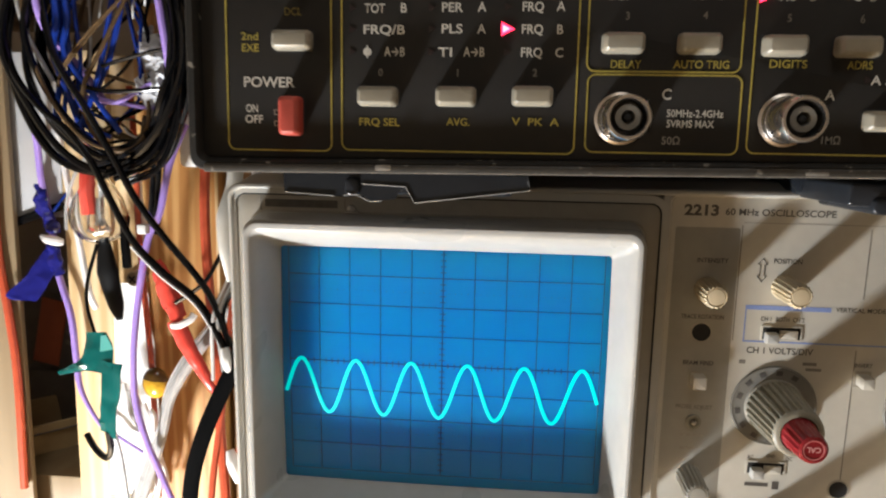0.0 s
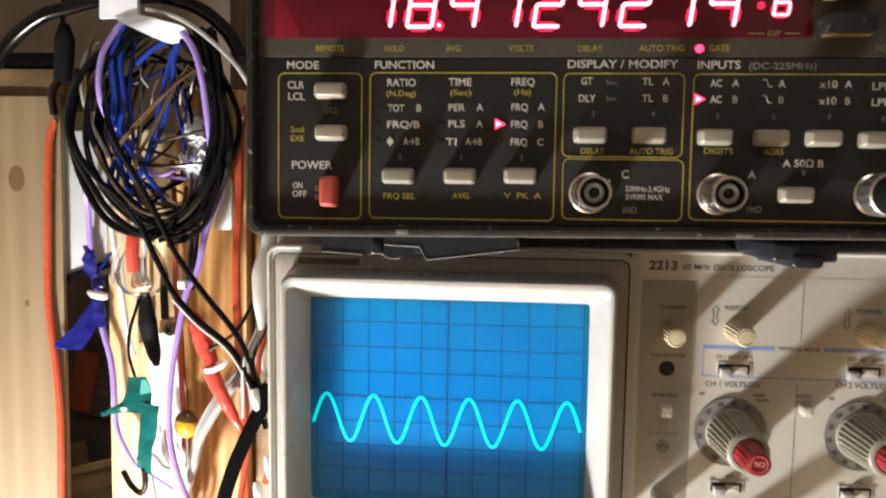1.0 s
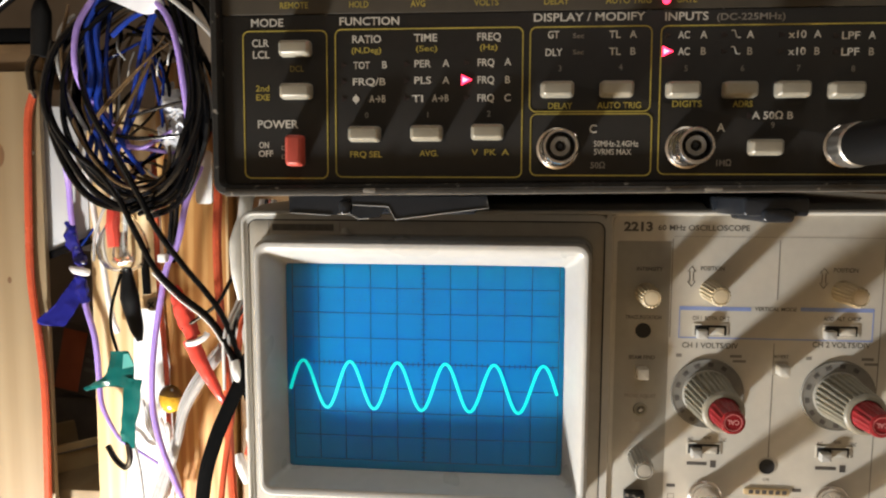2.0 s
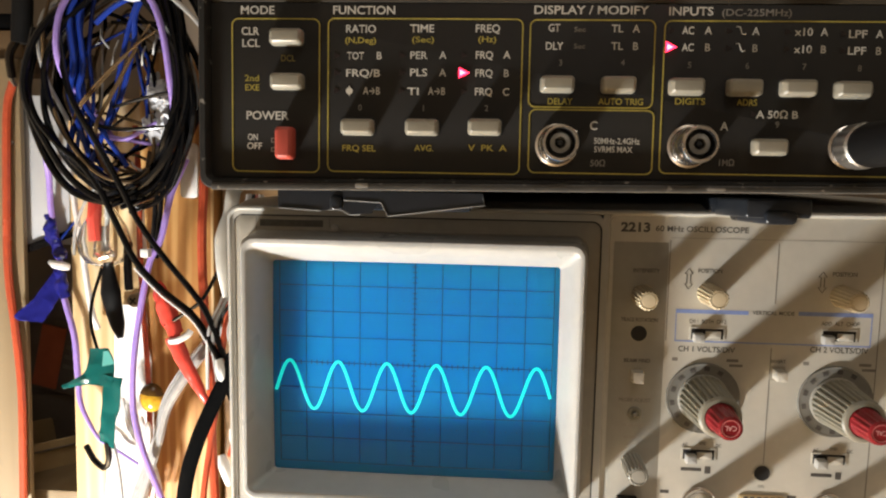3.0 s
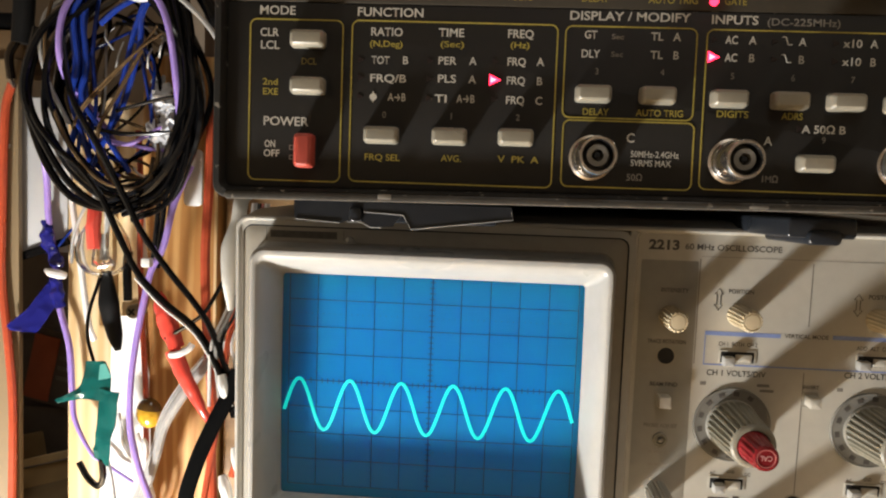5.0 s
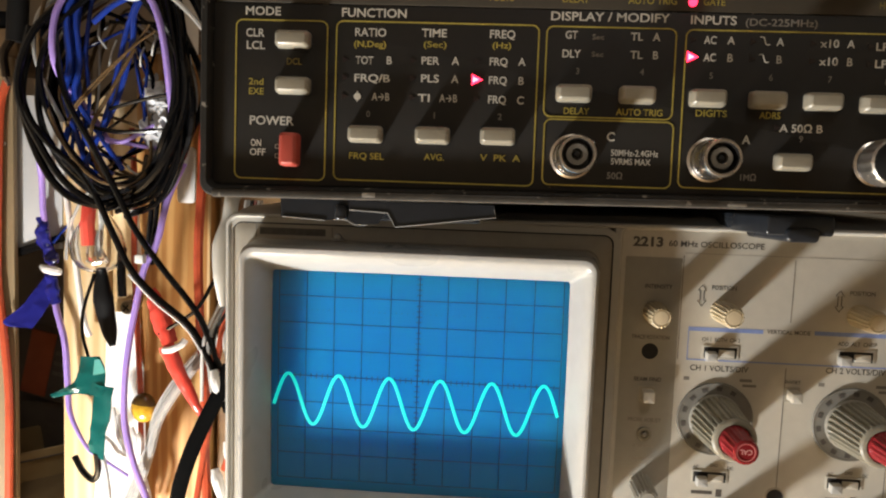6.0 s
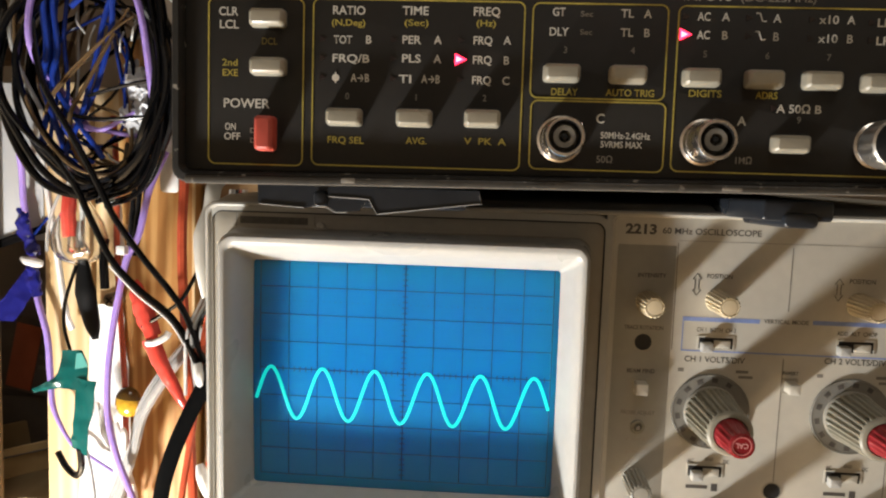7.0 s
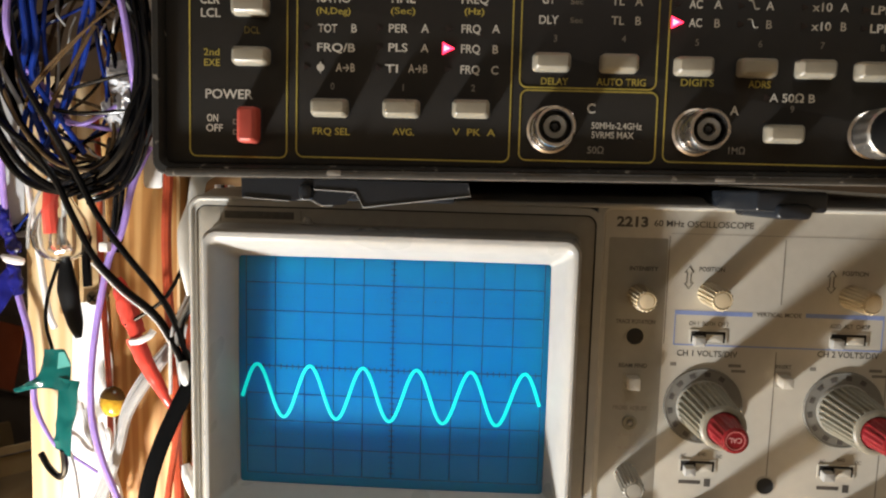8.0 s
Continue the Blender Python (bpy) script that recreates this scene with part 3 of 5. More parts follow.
for tx, x, z in (("(N,Deg)", -11.5, 105.3), ("(Sec)", 6.0, 105.6), ("(Hz)", 23.8, 105.8), ("DCL", -32.0, 100.2), ("2nd", -42.4, 94.6), ("EXE", -42.3, 92.0), ("FRQ SEL", -11.7, 75.4),
                 ("AVG.", 6.7, 75.7), ("V  PK  A", 24.5, 76.0), ("DELAY", 44.3, 89.1), ("AUTO TRIG", 60.8, 89.2), ("DIGITS", 79.6, 89.5), ("ADRS", 94.8, 89.4)):
    words(tx, x, z, 1.55 if "(" in tx else 1.7, F - 0.08, YELLOW_DIM if tx == "DCL" else YELLOW, counter)
for z in (108.6, 104.1):
    words("Sec", 49.1, z, 1.3, F - 0.08, INK_DIM, counter)
    part("edge_symbol", tube([(91.0, F - 0.05, z + 0.9), (92.0, F - 0.05, z + 0.9), (92.6, F - 0.05, z - 0.9), (93.6, F - 0.05, z - 0.9)], 0.16, 5, 2), INK, counter)
part("phase_symbol", turned([(0.95, F), (0.95, F - 0.12)], -14.6, 91.3, 16), INK, counter)
bar(-14.75, -14.45, 89.9, 92.7, F - 0.1, INK, counter)
for z in (77.2, 74.6):
    part("power_mark", outline(-36.9, -35.6, z - 0.6, z + 0.7, 0.1, 0.25, F), INK_DIM, counter)


def arrow(x, z, s, material, name, d=0.3):
    bm = bmesh.new()
    loft(bm, [[((x - s) * MM, y * MM, (z + s) * MM), ((x + s) * MM, y * MM, z * MM), ((x - s) * MM, y * MM, (z - s) * MM)] for y in (CY, CY - d)])
    ob = part(name, bm, material, counter, smooth=False)
    if material is LED:
        core = bmesh.new()
        c = s * 0.5
        loft(core, [[((x - s * 0.75) * MM, y * MM, (z + c) * MM), ((x + c * 0.5) * MM, y * MM, z * MM), ((x - s * 0.75) * MM, y * MM, (z - c) * MM)] for y in (CY - d + 0.05, CY - d - 0.08)])
        part("bright_core", core, SEG_CORE, ob, smooth=False)


for x, zs in ((-18.0, (101.0, 96.3, 91.3)), (0.3, (101.2, 96.5, 91.4)), (17.6, (101.4, 96.6, 91.5)), (73.9, (108.5, 104.0)), (89.4, (108.4, 103.9)), (104.8, (108.3, 103.7)), (119.4, (107.8, 103.4)), (97.0, (86.2,))):
    for z in zs:
        lit = (x, z) in ((17.6, 96.6), (73.9, 104.0))
        arrow(x, z, 1.5 if lit else 0.8, LED if lit else LED_OFF, "lit_arrow" if lit else "indicator_arrow", 0.35 if lit else 0.15)


def push_button(x, z, w, h, deep, material, label):
    bm = bmesh.new()
    loft(bm, [rect_loop(x - w / 2, x + w / 2, z - h / 2, z + h / 2, 1.1, CY + 0.5), rect_loop(x - w / 2 + 0.15, x + w / 2 - 0.15, z - h / 2 + 0.15, z + h / 2 - 0.15, 1.1, CY - deep + 1.3),
              rect_loop(x - w / 2 + 0.45, x + w / 2 - 0.45, z - h / 2 + 0.4, z + h / 2 - 0.4, 1.1, CY - deep + 0.6),
              rect_loop(x - w / 2 + 1.05, x + w / 2 - 1.05, z - h / 2 + 1.0, z + h / 2 - 1.0, 0.6, CY - deep),
              rect_loop(x - w / 2 + 1.25, x + w / 2 - 1.25, z - h / 2 + 1.15, z + h / 2 - 1.15, 0.5, CY - deep - 0.03)])
    ob = part("push_button", bm, material, counter, label, sharp=24)
    part("button_slot", outline(x - w / 2 - 0.45, x + w / 2 + 0.45, z - h / 2 - 0.45, z + h / 2 + 0.45, 1.3, 0.45, F, 0.05), DARKHOLE, counter)
    return ob


for x, z in ((-32.2, 105.8), (-32.0, 93.6), (-12.0, 81.2), (6.1, 81.4), (23.6, 81.7), (43.3, 93.6), (59.9, 93.6), (78.2, 93.3), (93.6, 93.2), (107.8, 93.2), (122.1, 92.9), (101.1, 77.3)):
    push_button(x, z, 9.5, 4.7, 3.5, BUTTON, "ivory grey push button")
push_button(-32.4, 76.4, 5.2, 9.2, 4.6, RED_BTN, "brick red power button")


def bnc(parent, x, z, y, deep=12.0, r=4.9):
    """A panel socket: nut, bayonet barrel with lugs, hollow mouth, insulator and pin."""
    sock = part("bnc_socket", turned([(5.9, y), (5.9, y - 1.0), (5.3, y - 1.4), (5.2, y - 2.6), (r, y - 3.0), (r, y - deep + 0.5), (r - 0.3, y - deep), (r - 0.9, y - deep), (r - 1.0, y - deep + 7), (0.3, y - deep + 7)], x, z, 36, cap1=True), NICKEL, parent, "nickel-plated bayonet socket")
    for s in (-1, 1):
        lug = part("bayonet_lug", turned([(0.9, 0), (0.9, -0.9), (0.6, -1.1)], 0, 0, 10), NICKEL, sock)
        lug.matrix_local = Matrix.Translation(((x + s * r * 0.72) * MM, (y - deep + 4.0) * MM, (z + s * r * 0.6) * MM)) @ pose(0, 0, 0, 0, 0, s * 90 if s > 0 else -90)
    part("insulator", turned([(r - 1.05, y - deep + 4.8), (2.9, y - deep + 4.5), (2.7, y - deep + 1.2), (1.5, y - deep + 1.0), (1.3, y - deep + 4)], x, z, 24), INSULATOR, sock)
    part("socket_mouth", turned([(r - 1.02, y - deep + 5.5), (r - 1.02, y - deep + 1.0), (r - 1.1, y - deep + 1.0), (r - 1.1, y - deep + 5.4), (0.2, y - deep + 4.4)], x, z, 28, cap0=False, cap1=False), DARKHOLE, sock)
    part("centre_pin", turned([(0.8, y - deep + 4.5), (0.8, y - deep + 1.6), (0.4, y - deep + 1.4)], x, z, 12), DARKHOLE, sock)
    return sock


bnc(counter, 43.6, 77.0, CY)
bnc(counter, 79.6, 77.2, CY)
bnc(counter, 122.5, 77.6, CY, 10)

plug = thing("cable_plug", "black cable plug with a nickel collar on the socket", "plug")
part("collar", turned([(5.0, CY - 3), (5.9, CY - 3.2), (6.1, CY - 4.2), (6.1, CY - 8.5), (5.9, CY - 9.5), (5.4, CY - 10)], 122.6, 77.6, 32, ribs=16, rib=0.35, rib_span=(2, 3)), SCREWM, plug)
part("boot", turned([(5.4, CY - 9.6), (5.8, CY - 12), (5.6, CY - 30), (4.6, CY - 42), (3.4, CY - 52), (2.6, CY - 54)], 122.6, 77.6, 24), BLACKBOOT, plug, "black boot")
part("cable", tube([(122.6, CY - 52, 77.6), (126, CY - 66, 74), (150, CY - 84, 40), (190, CY - 70, -20), (240, CY - 20, -90)], 2.6), BLACKW, plug)

# tilt feet under the counter
foot = thing("tilt_foot", "blue-black folding plastic foot under the counter", "foot", "feet of the counter")


def cut_plate(name, pts, y0, y1, material, parent, label=""):
    """A flat plate cut to an outline of (x, z) points."""
    bm = loft(bmesh.new(), [[(x * MM, y * MM, z * MM) for x, z in pts] for y in (y0, y1)])
    return part(name, bm, material, parent, label, smooth=False)


def worn_edge(pts, y, parent):
    # Pale tube draws the highlight line that runs along a plate's edge.
    part("worn_edge", tube([(x, y, z) for x, z in pts], 0.17, 5, 1), SILVERW, parent, "pale line imitating the highlight along the plate edge")


cut_plate("foot_plate", [(-37.2, 63.2), (-37.0, 57.9), (-24.0, 57.2), (-21.4, 57.6), (-17.4, 57.8), (-17.0, 63.2)], -41.0, -38.0, FOOT, foot)
cut_plate("foot_tongue", [(-18.0, 60.6), (-17.6, 57.7), (-15.1, 56.3), (-9.0, 56.7), (-8.2, 58.2), (-6.0, 60.2)], -41.4, -40.4, FOOT, foot)
cut_plate("foot_flap", [(-17.2, 63.2), (-17.0, 60.5), (-6.1, 60.0), (-3.9, 56.1), (24.2, 59.8), (23.6, 63.2)], -43.2, -42.0, FOOT, foot)
part("clip_stub", slab(-21.2, -17.6, 57.6, 62.0, -43.4, -40.5, 1.2, 0.8), FOOT, foot)
worn_edge([(-36.6, 57.9), (-24.2, 57.2)], -41.2, foot)
worn_edge([(-21.4, 57.6), (-18.0, 57.8), (-15.2, 56.3), (-12.0, 56.4)], -43.5, foot)
worn_edge([(-17.0, 60.5), (-6.1, 60.0), (-3.9, 56.1), (24.2, 59.8), (23.6, 62.0)], -43.3, foot)
part("support", cuboid(-34, 20, -36, -10, 57.6, 63.3, 1.0), FOOT, foot)
part("support_pad", cuboid(-30, 16, -10, 30, 58.2, 63.3, 1.0), FOOT, foot)
foot2 = thing("tilt_foot", "blue-black plastic foot standing on the oscilloscope", "foot", "feet of the counter")
part("foot_block", slab(98.5, 117.0, 57.8, 63.4, -42, -14, 1.0, 0.8), FOOT, foot2)
part("foot_pad", slab(103.5, 112.5, 56.0, 60.0, -43.5, -14, 1.5, 0.8), FOOT, foot2)
part("support", cuboid(100, 116, -16, 30, 58.2, 63.3, 1.0), FOOT, foot2)

# ---- oscilloscope ----
scope = thing("oscilloscope", "warm grey bench oscilloscope with a blue screen", "instrument", place=pose(0, 0, 0, 1.558, 0, -0.89))
SX0, SX1, SZ0, SZ1 = -67.2, 205.0, -84.0, 57.5
bm = bmesh.new()
loft(bm, [rect_loop(SX0 + 2, SX1 - 2, SZ0 + 2, SZ1 + 1.9, 4, 200), rect_loop(SX0 + 1.6, SX1 - 1.6, SZ0 + 1.6, SZ1 + 1.8, 4, 9.5), rect_loop(SX0 + 1.2, SX1 - 1.2, SZ0 + 1.2, SZ1 + 1.2, 4, 6.5), rect_loop(SX0 + 0.2, SX1 - 0.2, SZ0 + 0.2, SZ1 - 0.2, 4.4, 2.5), rect_loop(SX0, SX1, SZ0, SZ1, 4.5, 1.5),
          rect_loop(SX0, SX1, SZ0, SZ1, 4.5, -1.0), rect_loop(SX0 + 0.5, SX1 - 0.5, SZ0 + 0.5, SZ1 - 0.5, 4.2, -1.9), rect_loop(SX0 + 1.2, SX1 - 1.2, SZ0 + 1.2, SZ1 - 1.2, 3.8, -2.1),
          rect_loop(SX0 + 1.7, SX1 - 1.7, SZ0 + 1.7, SZ1 - 1.7, 3.4, -1.6), rect_loop(SX0 + 1.9, SX1 - 1.9, SZ0 + 1.9, SZ1 - 1.9, 3.2, 1.5)], True, False)
out_of_square(part("body", bm, BODY, scope), 20, 57, 0.0085, -67)

# surround of the tube with a raised moulding round the screen
RP = 15.0
bm = bmesh.new()
loft(bm, [rect_loop(-65.0, 64.5, -80, 54.05, 3.4, 1.6), rect_loop(-65.0, 64.5, -80, 54.05, 3.4, -0.2), rect_loop(-64.6, 64.1, -79.6, 53.6, 3.2, -0.5),
          rect_loop(-60.6, 60.4, -48.4, 49.2, 5.0, -0.5), rect_loop(-60.1, 60.0, -47.6, 48.6, 4.8, -1.2)], False, False)
part("surround", bm, STRIP, scope, "grey-brown surround of the screen")
part("surround_gap", outline(-65.1, 64.75, -80, 54.3, 3.4, 0.45, -0.1, 0.3), DARKHOLE, scope)
part("rim_corner", slab(64.9, 67.1, 50.0, 57.2, -0.85, 1.5, 0.3, 0.2), BODY, scope)
part("surround_rim", outline(-67.0, 66.95, -82.2, 56.6, 5.6, 2.25, 0.5, 1.6), BODY, scope, "pale rim round the screen surround")
bm = bmesh.new()
loft(bm, [rect_loop(-60.0, 59.9, -47.6, 48.7, 5.0, -0.4, 7), rect_loop(-58.4, 58.7, -45.4, 48.1, 4.9, -RP + 2.4, 7), rect_loop(-57.9, 58.2, -44.8, 47.8, 4.6, -RP + 0.9, 7), rect_loop(-57.1, 57.4, -44.0, 47.0, 4.2, -RP, 7),
          rect_loop(-56.2, 56.6, -42.6, 45.8, 3.4, -RP, 7), rect_loop(-55.4, 55.8, -41.6, 44.6, 2.8, -RP + 0.6, 7), rect_loop(-53.4, 54.0, -40.4, 41.8, 2.0, -9.5, 7), rect_loop(-50.7, 51.1, -38.9, 38.4, 1.2, -1.6, 7), rect_loop(-50.4, 50.7, -38.7, 38.0, 1.0, -0.4, 7)], False, False)
part("bezel_ring", bm, RINGM, scope, "raised light grey moulding round the screen")

SY = -2.2
bm = bmesh.new()
NX, NZ = 24, 20
grid = [[bm.verts.new(((-52.0 + 103.8 * i / NX) * MM, (SY + 0.6 * ((2 * i / NX - 1) ** 2 + (2 * j / NZ - 1) ** 2)) * MM, (-40.2 + 79.6 * j / NZ) * MM)) for i in range(NX + 1)] for j in range(NZ + 1)]
for j in range(NZ):
    for i in range(NX):
        bm.faces.new((grid[j][i], grid[j][i + 1], grid[j + 1][i + 1], grid[j + 1][i]))
back = bmesh.ops.extrude_face_region(bm, geom=bm.faces[:])
bmesh.ops.translate(bm, verts=[g for g in back["geom"] if isinstance(g, bmesh.types.BMVert)], vec=(0, 0.02, 0))
screen = part("screen", bm, SCREEN, scope, "blue filter screen with a square grid and a sine trace")


def on_screen(x, z, lift=0.0):
    x, z = 18 + (x - 18) * 0.9728, 62 + (z - 62) * 0.9728
    u, v = (x + 52.0) / 103.8 * 2 - 1, (z + 40.2) / 79.6 * 2 - 1
    return (x, SY + 0.6 * (u * u + v * v) - lift, z)


ROW = 9.553
for i in range(-5, 6):
    if abs(i) < 6:
        part("grid_line", tube([on_screen(i * 10.0, -38 + 75.5 * k / 8, 0.0) for k in range(9)], 0.14 if i else 0.18, 4, 1), GRAT, screen)
for j in range(-4, 4):
    part("grid_line", tube([on_screen(-50 + 100 * k / 8, j * ROW, 0.0) for k in range(9)], 0.14 if j else 0.18, 4, 1), GRAT, screen)
for k in range(-24, 25):
    if k % 5:
        x, y, z = on_screen(k * 2.0, 0)
        part("grid_tick", cuboid(x - 0.14, x + 0.14, y - 0.1, y + 0.05, z - 0.9, z + 0.9), GRAT, screen, smooth=False)
        if abs(k) < 20:
            x, y, z = on_screen(0, k * ROW / 5)
            part("grid_tick", cuboid(x - 0.9, x + 0.9, y - 0.1, y + 0.05, z - 0.14, z + 0.14), GRAT, screen, smooth=False)
for j in (-2.5, 2.5):
    for k in range(-24, 25):
        if k % 5:
            x, y, z = on_screen(k * 2.0, j * ROW)
            part("grid_tick", cuboid(x - 0.1, x + 0.1, y - 0.08, y + 0.05, z - 0.12, z + 0.12), GRAT, screen, smooth=False)
wave = [on_screen(-51.5 + 101.2 * k / 180, -8.6 + 9.1 * math.cos(2 * math.pi * (-51.5 + 101.2 * k / 180 + 46.2) / 18.15), 0.1) for k in range(181)]
part("trace", tube(wave, 0.64, 6, 1, flat=0.3), TRACE, screen, "glowing cyan sine wave")

bar(-55.4, -32.6, 50.2, 52.6, -0.5, mat("worn_dark_print", (0.10, 0.09, 0.075), 0.6, var=0.3, scale=900), scope, "printed_bar")
bar(-30.4, -30.15, 49.9, 53.2, -0.5, SCOPE_INK_SOFT, scope)
bar(-56.9, -56.6, 48.6, 53.6, -0.5, SCOPE_INK_SOFT, scope)
part("bezel_screw", turned([(1.4, -0.4), (1.3, -1.3), (0.5, -1.7)], -28.2, 50.0, 14), SCREWM, scope)
part("bezel_latch", slab(-30.2, -25.8, 48.9, 49.5, -2.0, -0.4, 0.3, 0.2), SCREWM, scope)

# control panel
TINT = mat("grey_tinted_panel", (0.34, 0.32, 0.27), 0.5, var=0.06, scale=260)
bm = bmesh.new()
loft(bm, [rect_loop(66.7, 203.2, -80, 56.2, 2.2, 2.0), rect_loop(66.7, 203.2, -80, 56.2, 2.2, -0.8), rect_loop(67.0, 203, -79.6, 55.9, 2.2, -1.1), rect_loop(67.2, 202.7, -78.4, 55.7, 2.2, -1.1), rect_loop(67.7, 202.2, -78.0, 55.3, 2.0, 0.0)])
panel = out_of_square(part("control_panel", bm, PANEL, scope, "cream control panel with blue and grey print"), 20, 57, 0.0085, -67)
part("tinted_column", slab(69.0, 87.6, -77, 47.6, -0.03, 0.4, 0.6, 0.02), TINT, panel, "slightly darker printed column")
words("2213", 76.0, 52.7, 3.0, -0.05, SCOPE_INK, panel, 9.9, "bold_lettering")
words("60 MHz OSCILLOSCOPE", 98.3, 52.4, 1.9, -0.05, SCOPE_INK, panel, 31)


FAINT = mat("faint_grey_print", (0.34, 0.31, 0.26), 0.6, var=0.2, scale=900)


def line(x0, x1, z0, z1, m=SCOPE_INK_SOFT):
    bar(x0, x1, z0, z1, 0.0, m, panel, depth=0.06)


line(88.3, 168, 49.2, 49.45, FAINT)
line(123.9, 124.2, 27.5, 48.2)
line(87.9, 88.2, 13.5, 48.5)
line(91.0, 115.4, 23.3, 24.7, BLUE_INK)
line(132.0, 156.4, 23.6, 25.0, BLUE_INK)
line(91.0, 91.35, 13.6, 23.3, BLUE_INK)
line(156.0, 156.35, 13.6, 23.6, BLUE_INK)
line(91.0, 156.35, 13.3, 13.75, BLUE_INK)
line(123.6, 123.9, -29.5, 12.0)
line(158.6, 158.9, -60, 48.2)
for x in (101.8, 146.2):
    words("POSITION", x, 38.2, 1.45, -0.05, SCOPE_INK, panel, 8.0)
    ax = x - 7.1
    half = [(0, 3.6), (1.35, 1.7), (0.6, 1.7), (0.6, 0)]
    path = half + [(u, -v) for u, v in half[::-1]] + [(-u, -v) for u, v in half[1:]] + [(-u, v) for u, v in half[1:-1][::-1]]
    part("arrow_symbol", tube([(ax + u, -0.03, 35.3 + v) for u, v in path], 0.15, 4, 1, closed=True), SCOPE_INK, panel)
words("VERTICAL MODE", 123.7, 24.2, 1.35, -0.05, SCOPE_INK, panel, 14.0)
words("CH 1  BOTH  CH 2", 101.9, 20.6, 1.35, -0.05, SCOPE_INK, panel, 12.5)
words("ADD  ALT  CHOP", 146.0, 21.2, 1.35, -0.05, SCOPE_INK, panel, 12.5)
words("CH 1 VOLTS/DIV", 102.0, 10.8, 1.9, -0.05, SCOPE_INK, panel, 19.2)
words("CH 2 VOLTS/DIV", 146.2, 12.0, 1.9, -0.05, SCOPE_INK, panel, 19.2)
words("TRACE ROTATION", 78.7, 20.5, 1.3, -0.08, SCOPE_INK, panel, 12.5)
words("INTENSITY", 80.4, 37.8, 1.35, -0.08, SCOPE_INK, panel, 9.0)
words("BEAM FIND", 78.6, 6.0, 1.35, -0.08, SCOPE_INK, panel, 9.0)
words("PROBE ADJUST", 78.4, -8.2, 1.3, -0.08, SCOPE_INK_SOFT, panel, 11.0)
words("INVERT", 126.4, 7.4, 1.2, -0.05, SCOPE_INK, panel, 5.0)
for x in (96.6, 141.0):
    words("AC", x, -23.6, 1.2, -0.05, SCOPE_INK, panel)
    words("DC", x + 11.5, -23.6, 1.2, -0.05, SCOPE_INK, panel)
    words("GND", x + 6.0, -22.9, 1.1, -0.05, SCOPE_INK, panel)
words("CAL", 123.5, -37.6, 1.0, -0.05, SCOPE_INK_SOFT, panel)
for x in (100.6, 145.0):
    bar(x - 5.0, x + 2.0, -33.2, -32.0, 0.0, SCOPE_INK, panel, "printed_bar", 0.06)
    bar(x + 3.2, x + 5.2, -33.9, -31.3, 0.0, SCOPE_INK, panel, "printed_bar", 0.06)
for z in (-17.8, -22.2):
    bar(75.0, 82.0, z, z + 0.8, 0.0, FAINT, panel, "printed_bar", 0.06)


def small_knob(x, z, deep, r=3.75, material=KNOB):
    k = part("control_knob", turned([(r + 0.1, 0), (r + 0.1, -0.8), (r, -1.2), (r - 0.12, -deep + 1.2), (r - 0.35, -deep + 0.5), (r - 0.9, -deep + 0.1), (r - 1.05, -deep + 0.45), (r - 1.3, -deep + 0.45), (r - 1.5, -deep + 0.1), (0.4, -deep)],
                                  x, z, ribs=17, rib=0.55, rib_span=(1, 4)), material, scope, "ribbed cream control knob")
    return k


# The lowest knob is cream too; its shade is put into a darker grey.
for x, z, d in ((79.4, 29.0, 10.5), (101.5, 30.4, 12.5), (145.6, 30.7, 12.5), (78.4, -31.0, 12.5)):
    small_knob(x, z, d, 3.75, KNOB if z > 0 else GREY_EDGE_SHADED_KNOB)


